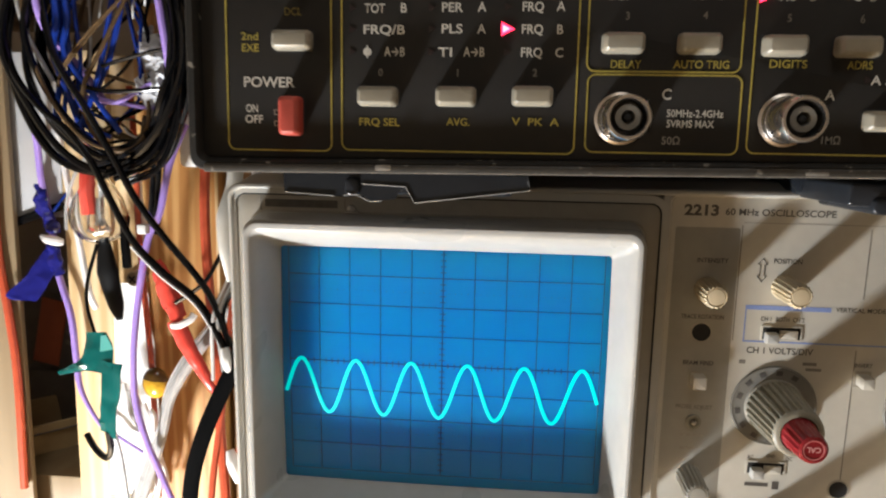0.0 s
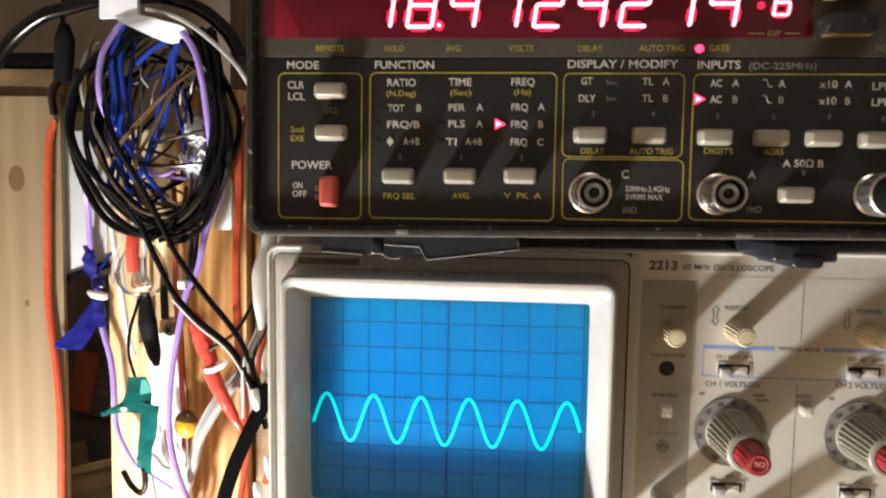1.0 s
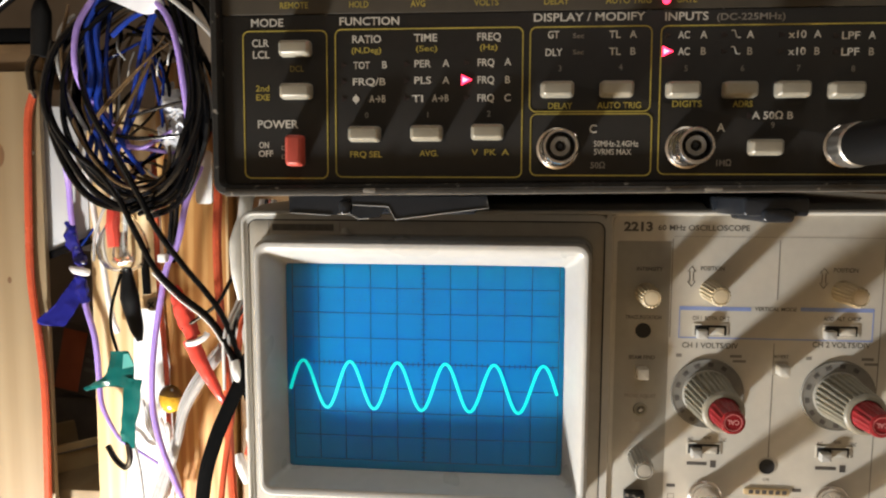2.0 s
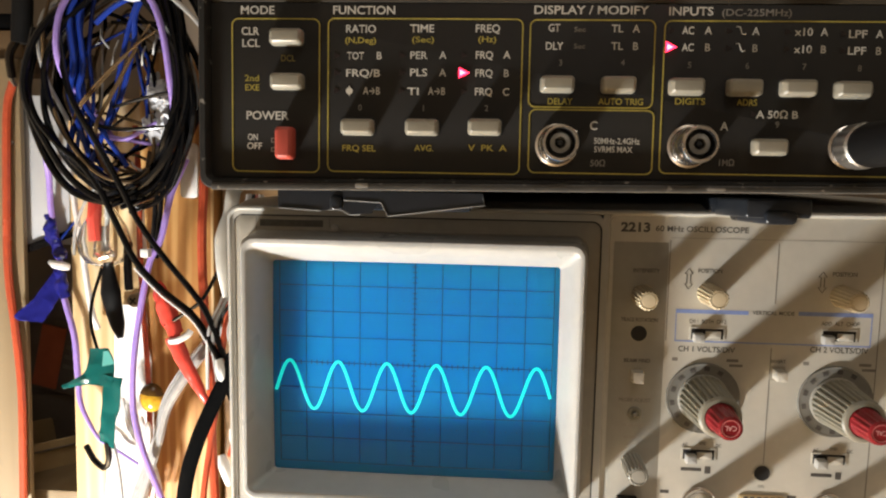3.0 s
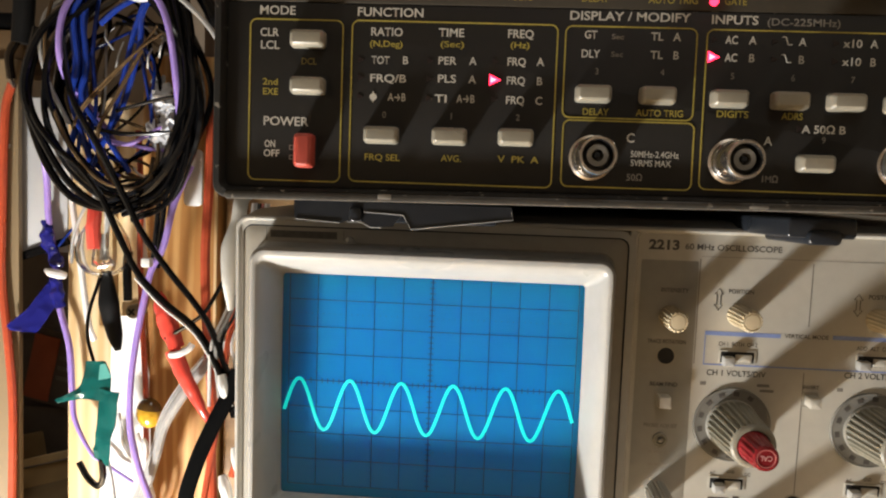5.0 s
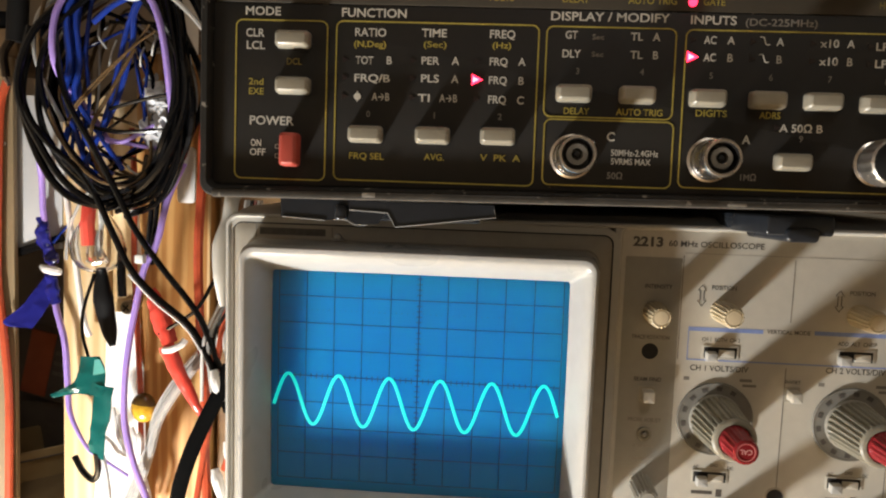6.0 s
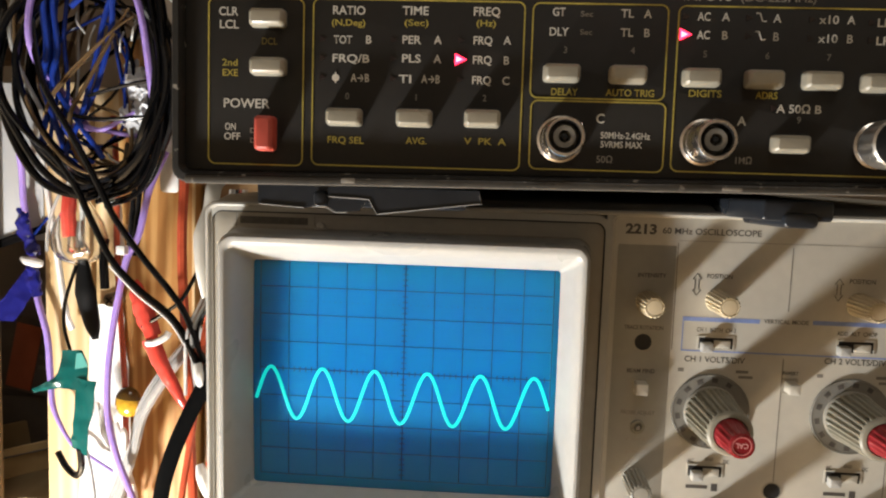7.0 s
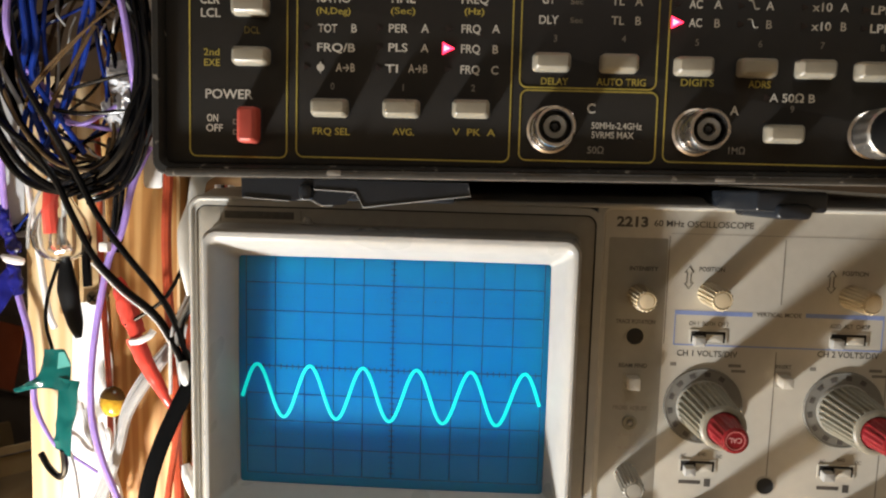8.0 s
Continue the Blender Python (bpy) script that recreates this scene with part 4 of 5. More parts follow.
def volts_knob(x, z):
    k = part("dial_skirt", turned([(12.6, 0.1), (12.6, -0.7), (12.45, -0.95), (12.1, -1.0), (11.9, -0.85), (8.6, -0.95), (8.4, -0.8)], x, z, 48), DIAL, scope, "smoky printed dial skirt")
    for i in range(11):
        a = radians(60 + i * 26)
        px, pz = x + 10.6 * math.cos(a), z + 10.6 * math.sin(a)
        m = Matrix.Translation((px * MM, -1.02 * MM, pz * MM)) @ pose(0, 0, 0, 0, -math.degrees(a) + 90, 0)
        o = part("printed_bar", cuboid(-0.9, 0.9, 0.02, 0.12, -0.75, 0.75), SCOPE_INK, k, smooth=False)
        o.matrix_local = m
    g = part("outer_knob", turned([(8.5, -0.6), (8.6, -1.6), (8.4, -2.8), (7.2, -19.0), (6.9, -20.2), (6.1, -20.8), (5.2, -20.8), (5.0, -19.4)], x, z, ribs=27, rib=0.85, rib_span=(2, 3)), GREYKNOB, scope, "grey fluted outer knob")
    part("pale_edge", turned([(8.65, -0.7), (8.75, -1.2), (8.65, -2.2), (8.3, -2.4)], x, z, 40, cap0=False, cap1=False), GREY_EDGE_SHADED_KNOB, g)
    part("pale_edge", turned([(6.95, -20.0), (6.6, -20.7), (6.1, -21.0), (5.2, -21.0)], x, z, 40, cap0=False, cap1=False), GREYKNOB, g)
    c = part("inner_knob", turned([(4.8, -19.8), (4.8, -21.2), (4.6, -22.0), (4.1, -29.2), (3.8, -30.1), (3.0, -30.5), (2.8, -30.2), (0.3, -30.2)], x, z, ribs=16, rib=0.4, rib_span=(2, 3)), REDCAP, scope, "red fluted inner knob")
    words("CAL", x, z + 0.1, 1.5, -30.35, mat("pale_red_print", (0.62, 0.30, 0.28), 0.5, var=0), c, 3.6, "upturned_lettering")
    part("pale_edge", outline(x - 2.8, x + 2.8, z - 2.8, z + 2.8, 2.8, 0.3, -30.3, 0.1), mat("pink_ring_print", (0.55, 0.16, 0.15), 0.4, var=0), c)


volts_knob(101.6, -6.5)
volts_knob(146.0, -6.0)
for x in (102.0, 146.2):
    bar(x + 7.0, x + 11.0, 6.6, 7.6, 0.0, SCOPE_INK_SOFT, panel, "printed_bar", 0.06)
    bar(x + 8.0, x + 12.5, 4.9, 5.8, 0.0, SCOPE_INK_SOFT, panel, "printed_bar", 0.06)
    bar(x - 11.5, x - 9.6, 6.4, 7.6, 0.0, SCOPE_INK_SOFT, panel, "printed_bar", 0.06)


def slide_switch(x, z, at):
    s = part("switch_frame", outline(x - 5.9, x + 5.9, z - 2.3, z + 2.3, 0.3, 0.5, 0.0, 0.35), PANEL, scope)
    part("switch_slot", slab(x - 5.5, x + 5.5, z - 1.9, z + 1.9, -0.2, 0.8, 0.2, 0.1), DARKHOLE, s)
    part("slider", slab(x - 0.6, x + 4.6, z - 1.6, z + 1.0, -0.9, 0, 0.2, 0.2), PANEL, s, "grey slide inside the slot")
    part("lever", slab(x + at - 5.6, x + at - 2.0, z - 2.6, z + 0.4, -3.2, -0.4, 0.3, 0.5), RINGM, s, "off-white slide lever")


slide_switch(101.9, 16.3, 0.6)
slide_switch(145.8, 16.9, -0.4)
slide_switch(101.3, -27.0, 0.9)
slide_switch(145.6, -26.7, 0.6)


def square_key(x, z, w, deep, material=WHITE):
    k = part("square_key", slab(x - w / 2, x + w / 2, z - w / 2, z + w / 2, -deep, 0.4, 0.3, 0.35), material, scope, "small pale square key")
    part("key_collar", outline(x - w / 2 - 0.8, x + w / 2 + 0.8, z - w / 2 - 0.8, z + w / 2 + 0.8, 0.4, 0.8, 0.0, 0.3), STRIP, k)


square_key(126.3, 3.2, 3.4, 5.0, PANEL)
square_key(78.5, 0.8, 3.9, 4.5, PANEL)
for x, z, r in ((78.7, 15.7, 2.7), (123.4, -32.7, 2.7)):
    h = part("adjust_hole", turned([(r + 0.35, 0.0), (r + 0.35, -0.25), (r, -0.3), (r - 0.1, -0.1), (0.2, -0.06)], x, z, 24), DARKHOLE, scope, "dark screwdriver hole")
    part("hole_rim", turned([(r + 0.5, 0), (r + 0.5, -0.3), (r + 0.05, -0.34)], x, z, 24, cap0=False, cap1=False), STRIP, h)
j = part("test_jack", turned([(2.4, 0), (2.4, -0.7), (2.1, -1.0), (1.4, -1.0), (1.2, -0.3)], 78.5, -13.0, 22), GREYKNOB, scope, "small dark test jack")
part("jack_pin", turned([(0.7, -0.2), (0.7, -1.6), (0.4, -1.8)], 78.5, -13.0, 12), SCREWM, j)
comb = part("code_strip", slab(115.8, 131.6, -43.3, -40.8, -0.8, 0.2, 0.8, 0.2), TAN, scope, "ochre strip with dark bars")
for i in range(6):
    part("printed_bar", cuboid(117.4 + i * 2.3, 118.9 + i * 2.3, -0.9, -0.7, -42.8, -41.3), SCOPE_INK, comb, smooth=False)
part("black_key", slab(73.6, 80.6, -51, -43.4, -4.0, 0, 0.3, 0.3), CASE, scope, "black square power key")
for x in (102.2, 146.0):
    bnc(scope, x, -44.6, 0.0, 15.0, 4.9)
    t = part("warning_mark", outline(x - 13.0, x - 10.6, -46.5, -44.2, 0.2, 0.25, 0.0, 0.06), SCOPE_INK_SOFT, panel)
    bar(x - 13.4, x - 10.4, -41.8, -40.6, 0.0, SCOPE_INK, panel, "printed_bar", 0.06)
# carrying handle hub on the side
part("handle_hub", tube([(-66, 36, 43), (-78, 36, 43), (-82.5, 36, 43)], 5.5, 24, 2, taper=(1, 1, 1, 0.75)), BODY, scope, "round handle hub on the side")
part("handle_arm", tube([(-78, 60, 66), (-77.5, 36, 63), (-78.5, 32, 52), (-80.5, 30, 42), (-81, 30, 30), (-81.5, 33, 18)], 3.2, 12, 6, taper=(1, 1, 1, 1.3, 1.0, 0.4), flat=0.6), BODY, scope, "grey carrying handle arm")
for i in range(4):
    o = part("foot_peg", turned([(2.4, 0), (2.4, -1.8)], 0, 0, 12), BODY, scope)
    o.matrix_local = Matrix.Translation(((-48 + i * 5.0) * MM, 22 * MM, 56.2 * MM)) @ pose(0, 0, 0, -90)
for x in (-50, 180):
    for y in (20, 180):
        o = part("rubber_foot", turned([(7, 0), (7, -10), (6, -16.5)], 0, 0, 20), FOOT, scope)
        o.matrix_local = Matrix.Translation((x * MM, y * MM, -82.5 * MM)) @ pose(0, 0, 0, 90)

# ---- cables and small things beside the instruments ----
rnd = random.Random(7)


def cable(pts, r, material, label, name="cable", group="", n=8, taper=None, flat=1.0):
    return tagged(part(name, tube(pts, r, n, 8, taper=taper, flat=flat), material), label, "cable", group)


cable([(-205, 87, 112), (-208, 86.5, 98), (-209.5, 86.5, 57), (-210, 86.5, 20), (-207, 86.5, -12), (-205, 86.5, -42), (-206, 87, -97)], 1.9, REDW, "orange-red test lead hanging on the pine board", "test_lead")
ferr = thing("lead_ferrule", "small steel eyelet on the pine board", "fitting")
part("eyelet", tube([(-207, 88, 118), (-205, 86, 114), (-204, 87, 110)], 1.3), NICKEL, ferr)

# hanging coil: loops drawn round a teardrop that hangs from the white clip
coil_top, coil_mid = Vector((-146, 64, 154)), Vector((-145, 68, 104))


def loop(width, height, shift, depth, material, r, wob, label, lift=0.0):
    pts = []
    for k in range(12):
        a = 2 * math.pi * k / 12
        s, c = math.sin(a), math.cos(a)
        w = width * (1 - 0.28 * max(0, c) ** 2) * (1 - 0.12 * max(0, -c))
        pts.append((coil_mid.x + shift + w * s + rnd.uniform(-wob, wob), depth + 4.0 * s * rnd.uniform(-1, 1) + 2.5 * math.cos(2 * a), coil_mid.z + 2 + lift + height * c + rnd.uniform(-wob, wob)))
    ob = part("cable_loop", tube(pts, r, 7, 6, closed=True), material)
    return tagged(ob, label, "cable", "loops of the hanging coil")


for left, right, low, depth, r, m in ((-182, -103, 54.5, 62, 1.75, BLACKW), (-178.5, -105, 57.5, 58, 1.6, BLACKW), (-175.5, -107, 60, 66, 1.5, GREYW), (-172, -104.5, 62, 70, 1.5, BLACKW), (-170, -109, 66, 60, 1.4, BLACKW),
                                     (-180.5, -111, 58.5, 72, 1.2, GREYW), (-174, -113, 70, 78, 0.9, BROWNW), (-176.8, -108, 61, 76, 0.8, SILVERW)):
    loop((right - left) / 2, (152 - low) / 2, (left + right) / 2 - coil_mid.x, depth, m, r, 1.3, "cable looped in the hanging coil", (152 + low) / 2 - coil_mid.z - 2)
for i in range(5):
    loop(rnd.uniform(16, 28), rnd.uniform(30, 42), rnd.uniform(-5, 8), rnd.uniform(68, 84), rnd.choice((BLACKW, BROWNW, BLUEW, GREYW)), rnd.uniform(0.6, 1.0), 4.0, "thin tangled wire inside the coil")

for dx, dy in ((0, 0), (3.0, 2.0), (-2.6, 3.0)):
    cable([(-151 + dx, 62 + dy, 157), (-155 + dx, 61 + dy, 149), (-159 + dx, 59 + dy, 137), (-157.5 + dx, 59 + dy, 117), (-160 + dx, 60 + dy, 103), (-153 + dx * 2, 62 + dy, 86), (-148 + dx * 3, 66 + dy, 72)], 1.25, BLUEW, "blue cable in the hanging coil", group="blue cables")
cable([(-154, 66, 157), (-157.5, 61, 150), (-162, 56, 137), (-163, 55, 120), (-162, 62, 108), (-158, 74, 98), (-152, 82, 84)], 1.4, PURPLEW, "lilac cable in the hanging coil", group="lilac cables")
cable([(-132, 60, 152), (-127, 58, 149), (-120, 56, 141), (-115.5, 55, 128), (-114, 58, 108), (-115, 64, 92), (-117, 70, 74)], 1.4, PURPLEW, "lilac cable in the hanging coil", group="lilac cables")
cable([(-125, 60, 148), (-130, 60, 138), (-132, 62, 126), (-140, 66, 104), (-150, 70, 88)], 1.2, BLUEW, "blue cable crossing the coil", group="blue cables")
cable([(-148, 60, 134), (-139, 59, 141), (-130, 60, 146), (-124, 62, 149)], 1.2, BLUEW, "blue cable crossing the coil", group="blue cables")
for k in range(22):
    a, b = rnd.uniform(0, 6.28), rnd.uniform(0, 6.28)
    p = (coil_mid.x + 25 * math.cos(a), rnd.uniform(70, 88), coil_mid.z + 2 + 34 * math.sin(a))
    q = (coil_mid.x + 25 * math.cos(b), rnd.uniform(70, 88), coil_mid.z + 2 + 34 * math.sin(b))
    mid = tuple((p[i] + q[i]) / 2 + rnd.uniform(-9, 9) * (0.4 if i == 1 else 1) for i in range(3))
    cable([p, mid, q], rnd.uniform(0.5, 0.95), rnd.choice((BLACKW, BROWNW, BLUEW, BROWNW, SILVERW, GREYW, BLUEW)), "thin wire tangled inside the coil", "thin_wire", "tangled wires", 5)
cable([(-124, 66, 92), (-138, 64, 84), (-150, 66, 86), (-122, 68, 82), (-110, 70, 88)], 0.9, PURPLEW, "thin purple wire across the coil", group="lilac cables")

for k in range(7):
    dx, dy = -4.5 + k * 1.35, rnd.uniform(-4, 5)
    cable([(-116 + dx, 62 + dy, 150), (-111.5 + dx * 0.8, 60 + dy, 131), (-109 + dx * 0.6, 60 + dy, 113), (-109.5 + dx * 0.7, 60 + dy, 97), (-113 + dx, 60 + dy, 76), (-122 + dx, 61 + dy, 62 - dx), (-141 + dx * 2, 63 + dy, 54 - dx * 0.7)], rnd.uniform(0.95, 1.3), rnd.choice((BLACKW, BLACKW, GREYW)), "black cable bundled along the coil's edge", group="edge bundle")
for k in range(4):
    dx, dy = (-1.6, 1.6, 4.4, -4.4)[k], rnd.uniform(0, 6)
    cable([(-152 + dx, 64 + dy, 156), (-157 + dx, 63 + dy, 146), (-158.5 + dx * 0.8, 62 + dy, 122), (-158 + dx * 0.9, 63 + dy, 101), (-163 + dx * 1.2, 65 + dy, 78), (-154 + dx * 2, 67 + dy, 70)], rnd.uniform(0.8, 1.2), BLUEW, "blue cable bundled in the hanging coil", group="blue cables")
cable([(-127, 60, 149), (-134, 61, 131), (-141, 62, 104), (-148, 64, 86), (-156, 66, 72)], 1.1, BLUEW, "blue cable crossing the coil", group="blue cables")
for k in range(2):
    cable([(-122 - k * 2, 61, 131 + k * 3), (-129, 59 + k, 125 + k * 1.5), (-143 - k, 58 + k, 112 - k * 2), (-156 - k * 2, 60 + k, 99 - k * 3), (-162, 64, 90)], 0.55, BROWNW, "tan wire slanting across the coil", "thin_wire", "tan wires")
cable([(-131, 62, 124), (-141, 60, 104), (-147.5, 58, 90), (-147, 58, 77), (-139.5, 58, 66), (-130, 60, 66), (-125, 64, 76), (-127, 68, 96)], 0.9, BROWNW, "tan wire curling through the coil", "thin_wire", "tan wires")
cable([(-168, 60, 148), (-171, 58, 128), (-169, 58, 104), (-160, 58, 82), (-148, 60, 68), (-132, 62, 64)], 0.8, BROWNW, "tan wire curling through the coil", "thin_wire", "tan wires")
cable([(-150, 60, 90), (-138, 58, 88), (-124, 58, 88.5), (-112, 59, 90)], 0.95, BLACKW, "black wire across the coil", "thin_wire")
cable([(-142, 62, 98), (-130, 60, 101), (-118, 60, 104), (-110, 61, 105)], 0.8, GREYW, "charcoal wire across the coil", "thin_wire")

cable([(-168.9, 66, 145), (-172.9, 62, 138.8), (-174.4, 60, 129), (-173.9, 60, 119.4), (-170.9, 62, 107), (-164, 64, 92)], 0.9, SILVERW, "pale grey cable among the black loops")
for x, z, dx, dz in ((-122.8, 130.3, -2.5, -8.5), (-119, 126.7, 1.2, -6.1), (-128.6, 125.4, -1.7, -8.5), (-149, 132.8, 3.7, -8.5), (-109, 123, 0.8, -8.5), (-141, 128, -3.5, -12), (-136, 74, 8, -5), (-158, 73, 9, -4)):
    cable([(x, 66, z), (x + dx * 0.35, 64, z + dz * 0.5), (x + dx, 66, z + dz)], 0.45, SILVERW, "short bright wire end in the coil", "thin_wire", "bright wire ends", 6)

# clip that holds the coil
clip = thing("cable_clip", "white plastic cable clip with a screw", "clip")
bm = bmesh.new()
loft(bm, [[(x * MM, y * MM, z * MM) for x, z in ((-164.4, 154.4), (-146.2, 155.4), (-147.2, 176), (-150, 179), (-161, 179), (-163.8, 176))] for y in (58.5, 61)])
CLIPW = mat("bluish_white_plastic", (0.80, 0.81, 0.84), 0.3, var=0.06, scale=200)
part("clip_plate", bm, CLIPW, clip)
part("clip_strap", sheet([((-145.5, 58.5, 155.6), (-157.3, 58, 154)), ((-139, 55.5, 154), (-150.5, 55.5, 150.8)), ((-133.5, 54.5, 152.3), (-143.1, 54.5, 147.4)), ((-124.5, 56, 150), (-132, 56, 142.9)), ((-122.5, 58, 147), (-127, 58, 143.5))], 1.2, cols=3), CLIPW, clip)
part("clip_screw", turned([(2.2, 58.2), (2.2, 57.0), (1.2, 56.6)], -158, 168, 18), SCREWM, clip)

cable([(-235, 82, 134), (-222, 80, 149), (-205, 78, 160), (-191, 78, 164), (-175, 76, 167), (-157, 74, 168), (-139, 72, 167), (-122, 70, 161), (-108, 66, 150), (-98, 60, 136)], 3.3, BLACKW, "thick black cable arching over the coil", n=12)
cable([(-142, 58, 158), (-125, 56, 153), (-109, 54, 142), (-96, 52, 129), (-88, 56, 112)], 1.1, SILVERW, "grey cable running behind the counter")
lead = thing("banana_plug", "black banana plug hanging on a thin cable", "plug")
part("plug_body", tube([(-197, 84, 158), (-197, 84, 147), (-198.5, 84, 130)], 4.6, 14, taper=(0.5, 1, 1, 0.9)), BLACKBOOT, lead)
part("plug_pin", tube([(-200, 83, 131), (-203.5, 83, 124), (-204, 85, 114)], 2.0, 10), mat("dark_oxidised_steel", (0.09, 0.075, 0.06), 0.25, metal=1.0, var=0.3), lead)
part("plug_cable", tube([(-198, 84, 158), (-196, 84, 180), (-194, 86, 220)], 1.4), BLACKW, lead)
tagged(part("black_bar", cuboid(-300, -203, 94, 102, 138, 146.5, 1.5), MATTBLACK), "flat black strip lying on the pine board", "strip")

# lilac leads with taped joints
cable([(-186.5, 80, 84), (-189, 88, 68), (-190, 91, 50), (-188, 93, 30), (-184, 90, 8), (-178, 88, -11), (-176, 87, -31), (-174, 86, -46), (-165, 84, -61), (-158, 84, -66), (-140, 84, -77)], 1.5, PURPLEW, "lilac test lead with blue taped joint", "test_lead", "lilac cables", taper=(1, 1, 1, 1, 1, 1, 0.9, 0.6, 0.5, 0.5))
tape = thing("blue_tape", "crumpled dark blue tape flag round a lead joint", "tape")
part("tape_wrap", crumpled(tube([(-191, 91, 49), (-190, 91, 38), (-187, 92, 30), (-188, 92, 26)], 4.0, 14, 9, taper=(0.55, 0.9, 0.75, 1.15, 0.6), flat=0.55), 1.5, 0.3, 2), BLUETAPE, tape, sharp=20)
part("tape_flag", sheet([((-189, 90, 20), (-183.5, 91, 22)), ((-193, 88, 13.5), (-184.5, 91, 13)), ((-198, 86, 6), (-188, 89, 4)), ((-205.5, 84, -1.0), (-193, 87, -4.5)), ((-205, 85, -4.2), (-196, 86, -5.0))], 0.3, 0.55, 9, 6), BLUETAPE, tape, sharp=18)
part("tape_wrap", crumpled(tube([(-187, 90, 23), (-185, 90, 14), (-184, 90, 7)], 3.2, 14, 9, taper=(0.7, 1.1, 0.8), flat=0.6), 1.4, 0.3, 5), BLUETAPE, tape, sharp=20)
tagged(part("zip_tie", tube([(-189.5, 88, 25), (-186, 86.5, 24), (-182, 87, 23.2), (-180.5, 89, 22.6)], 2.0, 8, taper=(0.5, 1, 1.1, 0.8)), WHITEW), "small white cable tie", "tie", "cable ties")
cable([(-186, 92, 36), (-180, 96, 46), (-174, 100, 55)], 0.7, BLUEW, "thin blue wire beside the tape", "thin_wire")
cable([(-178, 88, 80), (-177, 86, 71.8), (-174.5, 86, 50.7), (-171.1, 86, 26.7), (-168.2, 87, 1.3), (-167, 90, -8)], 1.45, WHITEW, "straight white lead on the batten", "test_lead")

# bulb
bulb = thing("light_bulb", "clear glass pilot bulb with a red core", "bulb")
bm = bmesh.new()
prof = [(3.2, 58), (3.8, 54.5), (6.6, 50), (10.6, 43.5), (12.6, 37), (11.8, 31), (8.8, 26.6), (4.6, 24.6), (0.5, 24.1)]
shell = [(r, z) for r, z in prof] + [(max(0.3, r - 1.1), z + 0.9 if z < 30 else z) for r, z in reversed(prof)]
loft(bm, [[((-156.5 + r * math.cos(2 * math.pi * i / 28)) * MM, (79 + 0.8 * r * math.sin(2 * math.pi * i / 28)) * MM, z * MM) for i in range(28)] for r, z in shell], False, False)
part("glass", bm, BULB, bulb).visible_shadow = False
part("core", tube([(-160.0, 78, 57), (-160.2, 77, 47), (-159.6, 77, 37)], 3.2, 10), REDCLIP, bulb, "red sleeve inside")
part("stem", tube([(-154, 78, 55), (-154.5, 78, 44), (-156, 78, 32)], 1.6, 8, taper=(1, 0.7, 1.2)), SILVERW, bulb)
for dx in (-1.6, 0.6, 2.4):
    part("filament_support", tube([(-156.5 + dx, 77, 44), (-157 + dx * 1.6, 76, 36), (-156.2 + dx * 2.4, 76.5, 30)], 0.55, 6), NICKEL, bulb)
part("getter", crumpled(tube([(-160, 76, 30.5), (-155, 75, 29.5), (-150.5, 76, 31)], 1.2, 8), 0.8, 0.5, 4), NICKEL, bulb)
part("cap", tube([(-157, 78, 66), (-157, 78, 57)], 4.0, 14, 2), SCREWM, bulb)
cable([(-170, 76, 30), (-169, 76, 42), (-163, 74, 55), (-158, 74, 62)], 0.7, SILVERW, "thin grey wire round the bulb", "thin_wire")
cable([(-163, 84, 70), (-162, 84, 62), (-163, 86, 48)], 1.5, REDW, "short red wire above the bulb", "thin_wire")

boot = thing("crocodile_clip", "black vinyl crocodile clip boot", "clip", "crocodile clips")
part("boot", tube([(-155.5, 80, 26), (-154, 79, 12), (-151, 79, -3), (-149.5, 79, -10)], 5.0, 12, 6, taper=(0.5, 1, 0.75, 0.3), flat=0.7), BLACKBOOT, boot)
cable([(-157, 77, 24), (-160.5, 74, 8), (-160, 72, -3), (-155, 68, -13)], 0.8, BLACKW, "thin black wire loop", "thin_wire")
cable([(-146.2, 82, 36), (-145.9, 80, 29), (-145.4, 80, 13.5)], 2.0, BLACKW, "short black cable end above the screw")
screw = thing("wood_screw", "round steel screw head in the batten", "screw")
part("head", turned([(3.4, 96.5), (3.4, 86.0), (3.1, 85.2), (2.0, 84.7), (0.2, 84.5)], -146.0, 7.2, 24), mat("dark_bronze_screw", (0.22, 0.18, 0.11), 0.3, var=0.2, scale=500), screw)
for a in (40, 130):
    o = part("slot", cuboid(-1.9, 1.9, -0.3, 0.4, -0.4, 0.4), DARKHOLE, screw, smooth=False)
    o.matrix_local = Matrix.Translation((-0.146, 0.0846, 0.0072)) @ pose(0, 0, 0, 0, a, 0)

green = thing("green_tape", "folded teal green tape flags on a wire", "tape")
part("tape_flag", sheet([((-157.5, 66, -12.5), (-147.5, 65, -11.5)), ((-158, 64.5, -19), (-145.5, 64, -18)), ((-160, 64, -24), (-146, 63.5, -29)), ((-165, 65, -27.5), (-158, 64, -29.3)), ((-171.5, 66, -30.5), (-170.5, 66, -32))], 0.3, 0.9, seed=3.0), GREENTAPE, green)
part("tape_flag", sheet([((-150.5, 64, -24), (-141, 63, -25.5)), ((-150.5, 63.5, -37), (-141.5, 63, -35)), ((-152, 64, -47), (-144.5, 63.5, -47)), ((-153.5, 65, -56.5), (-146, 64.5, -59.5))], 0.3, 0.9, seed=7.0), GREENTAPE, green)
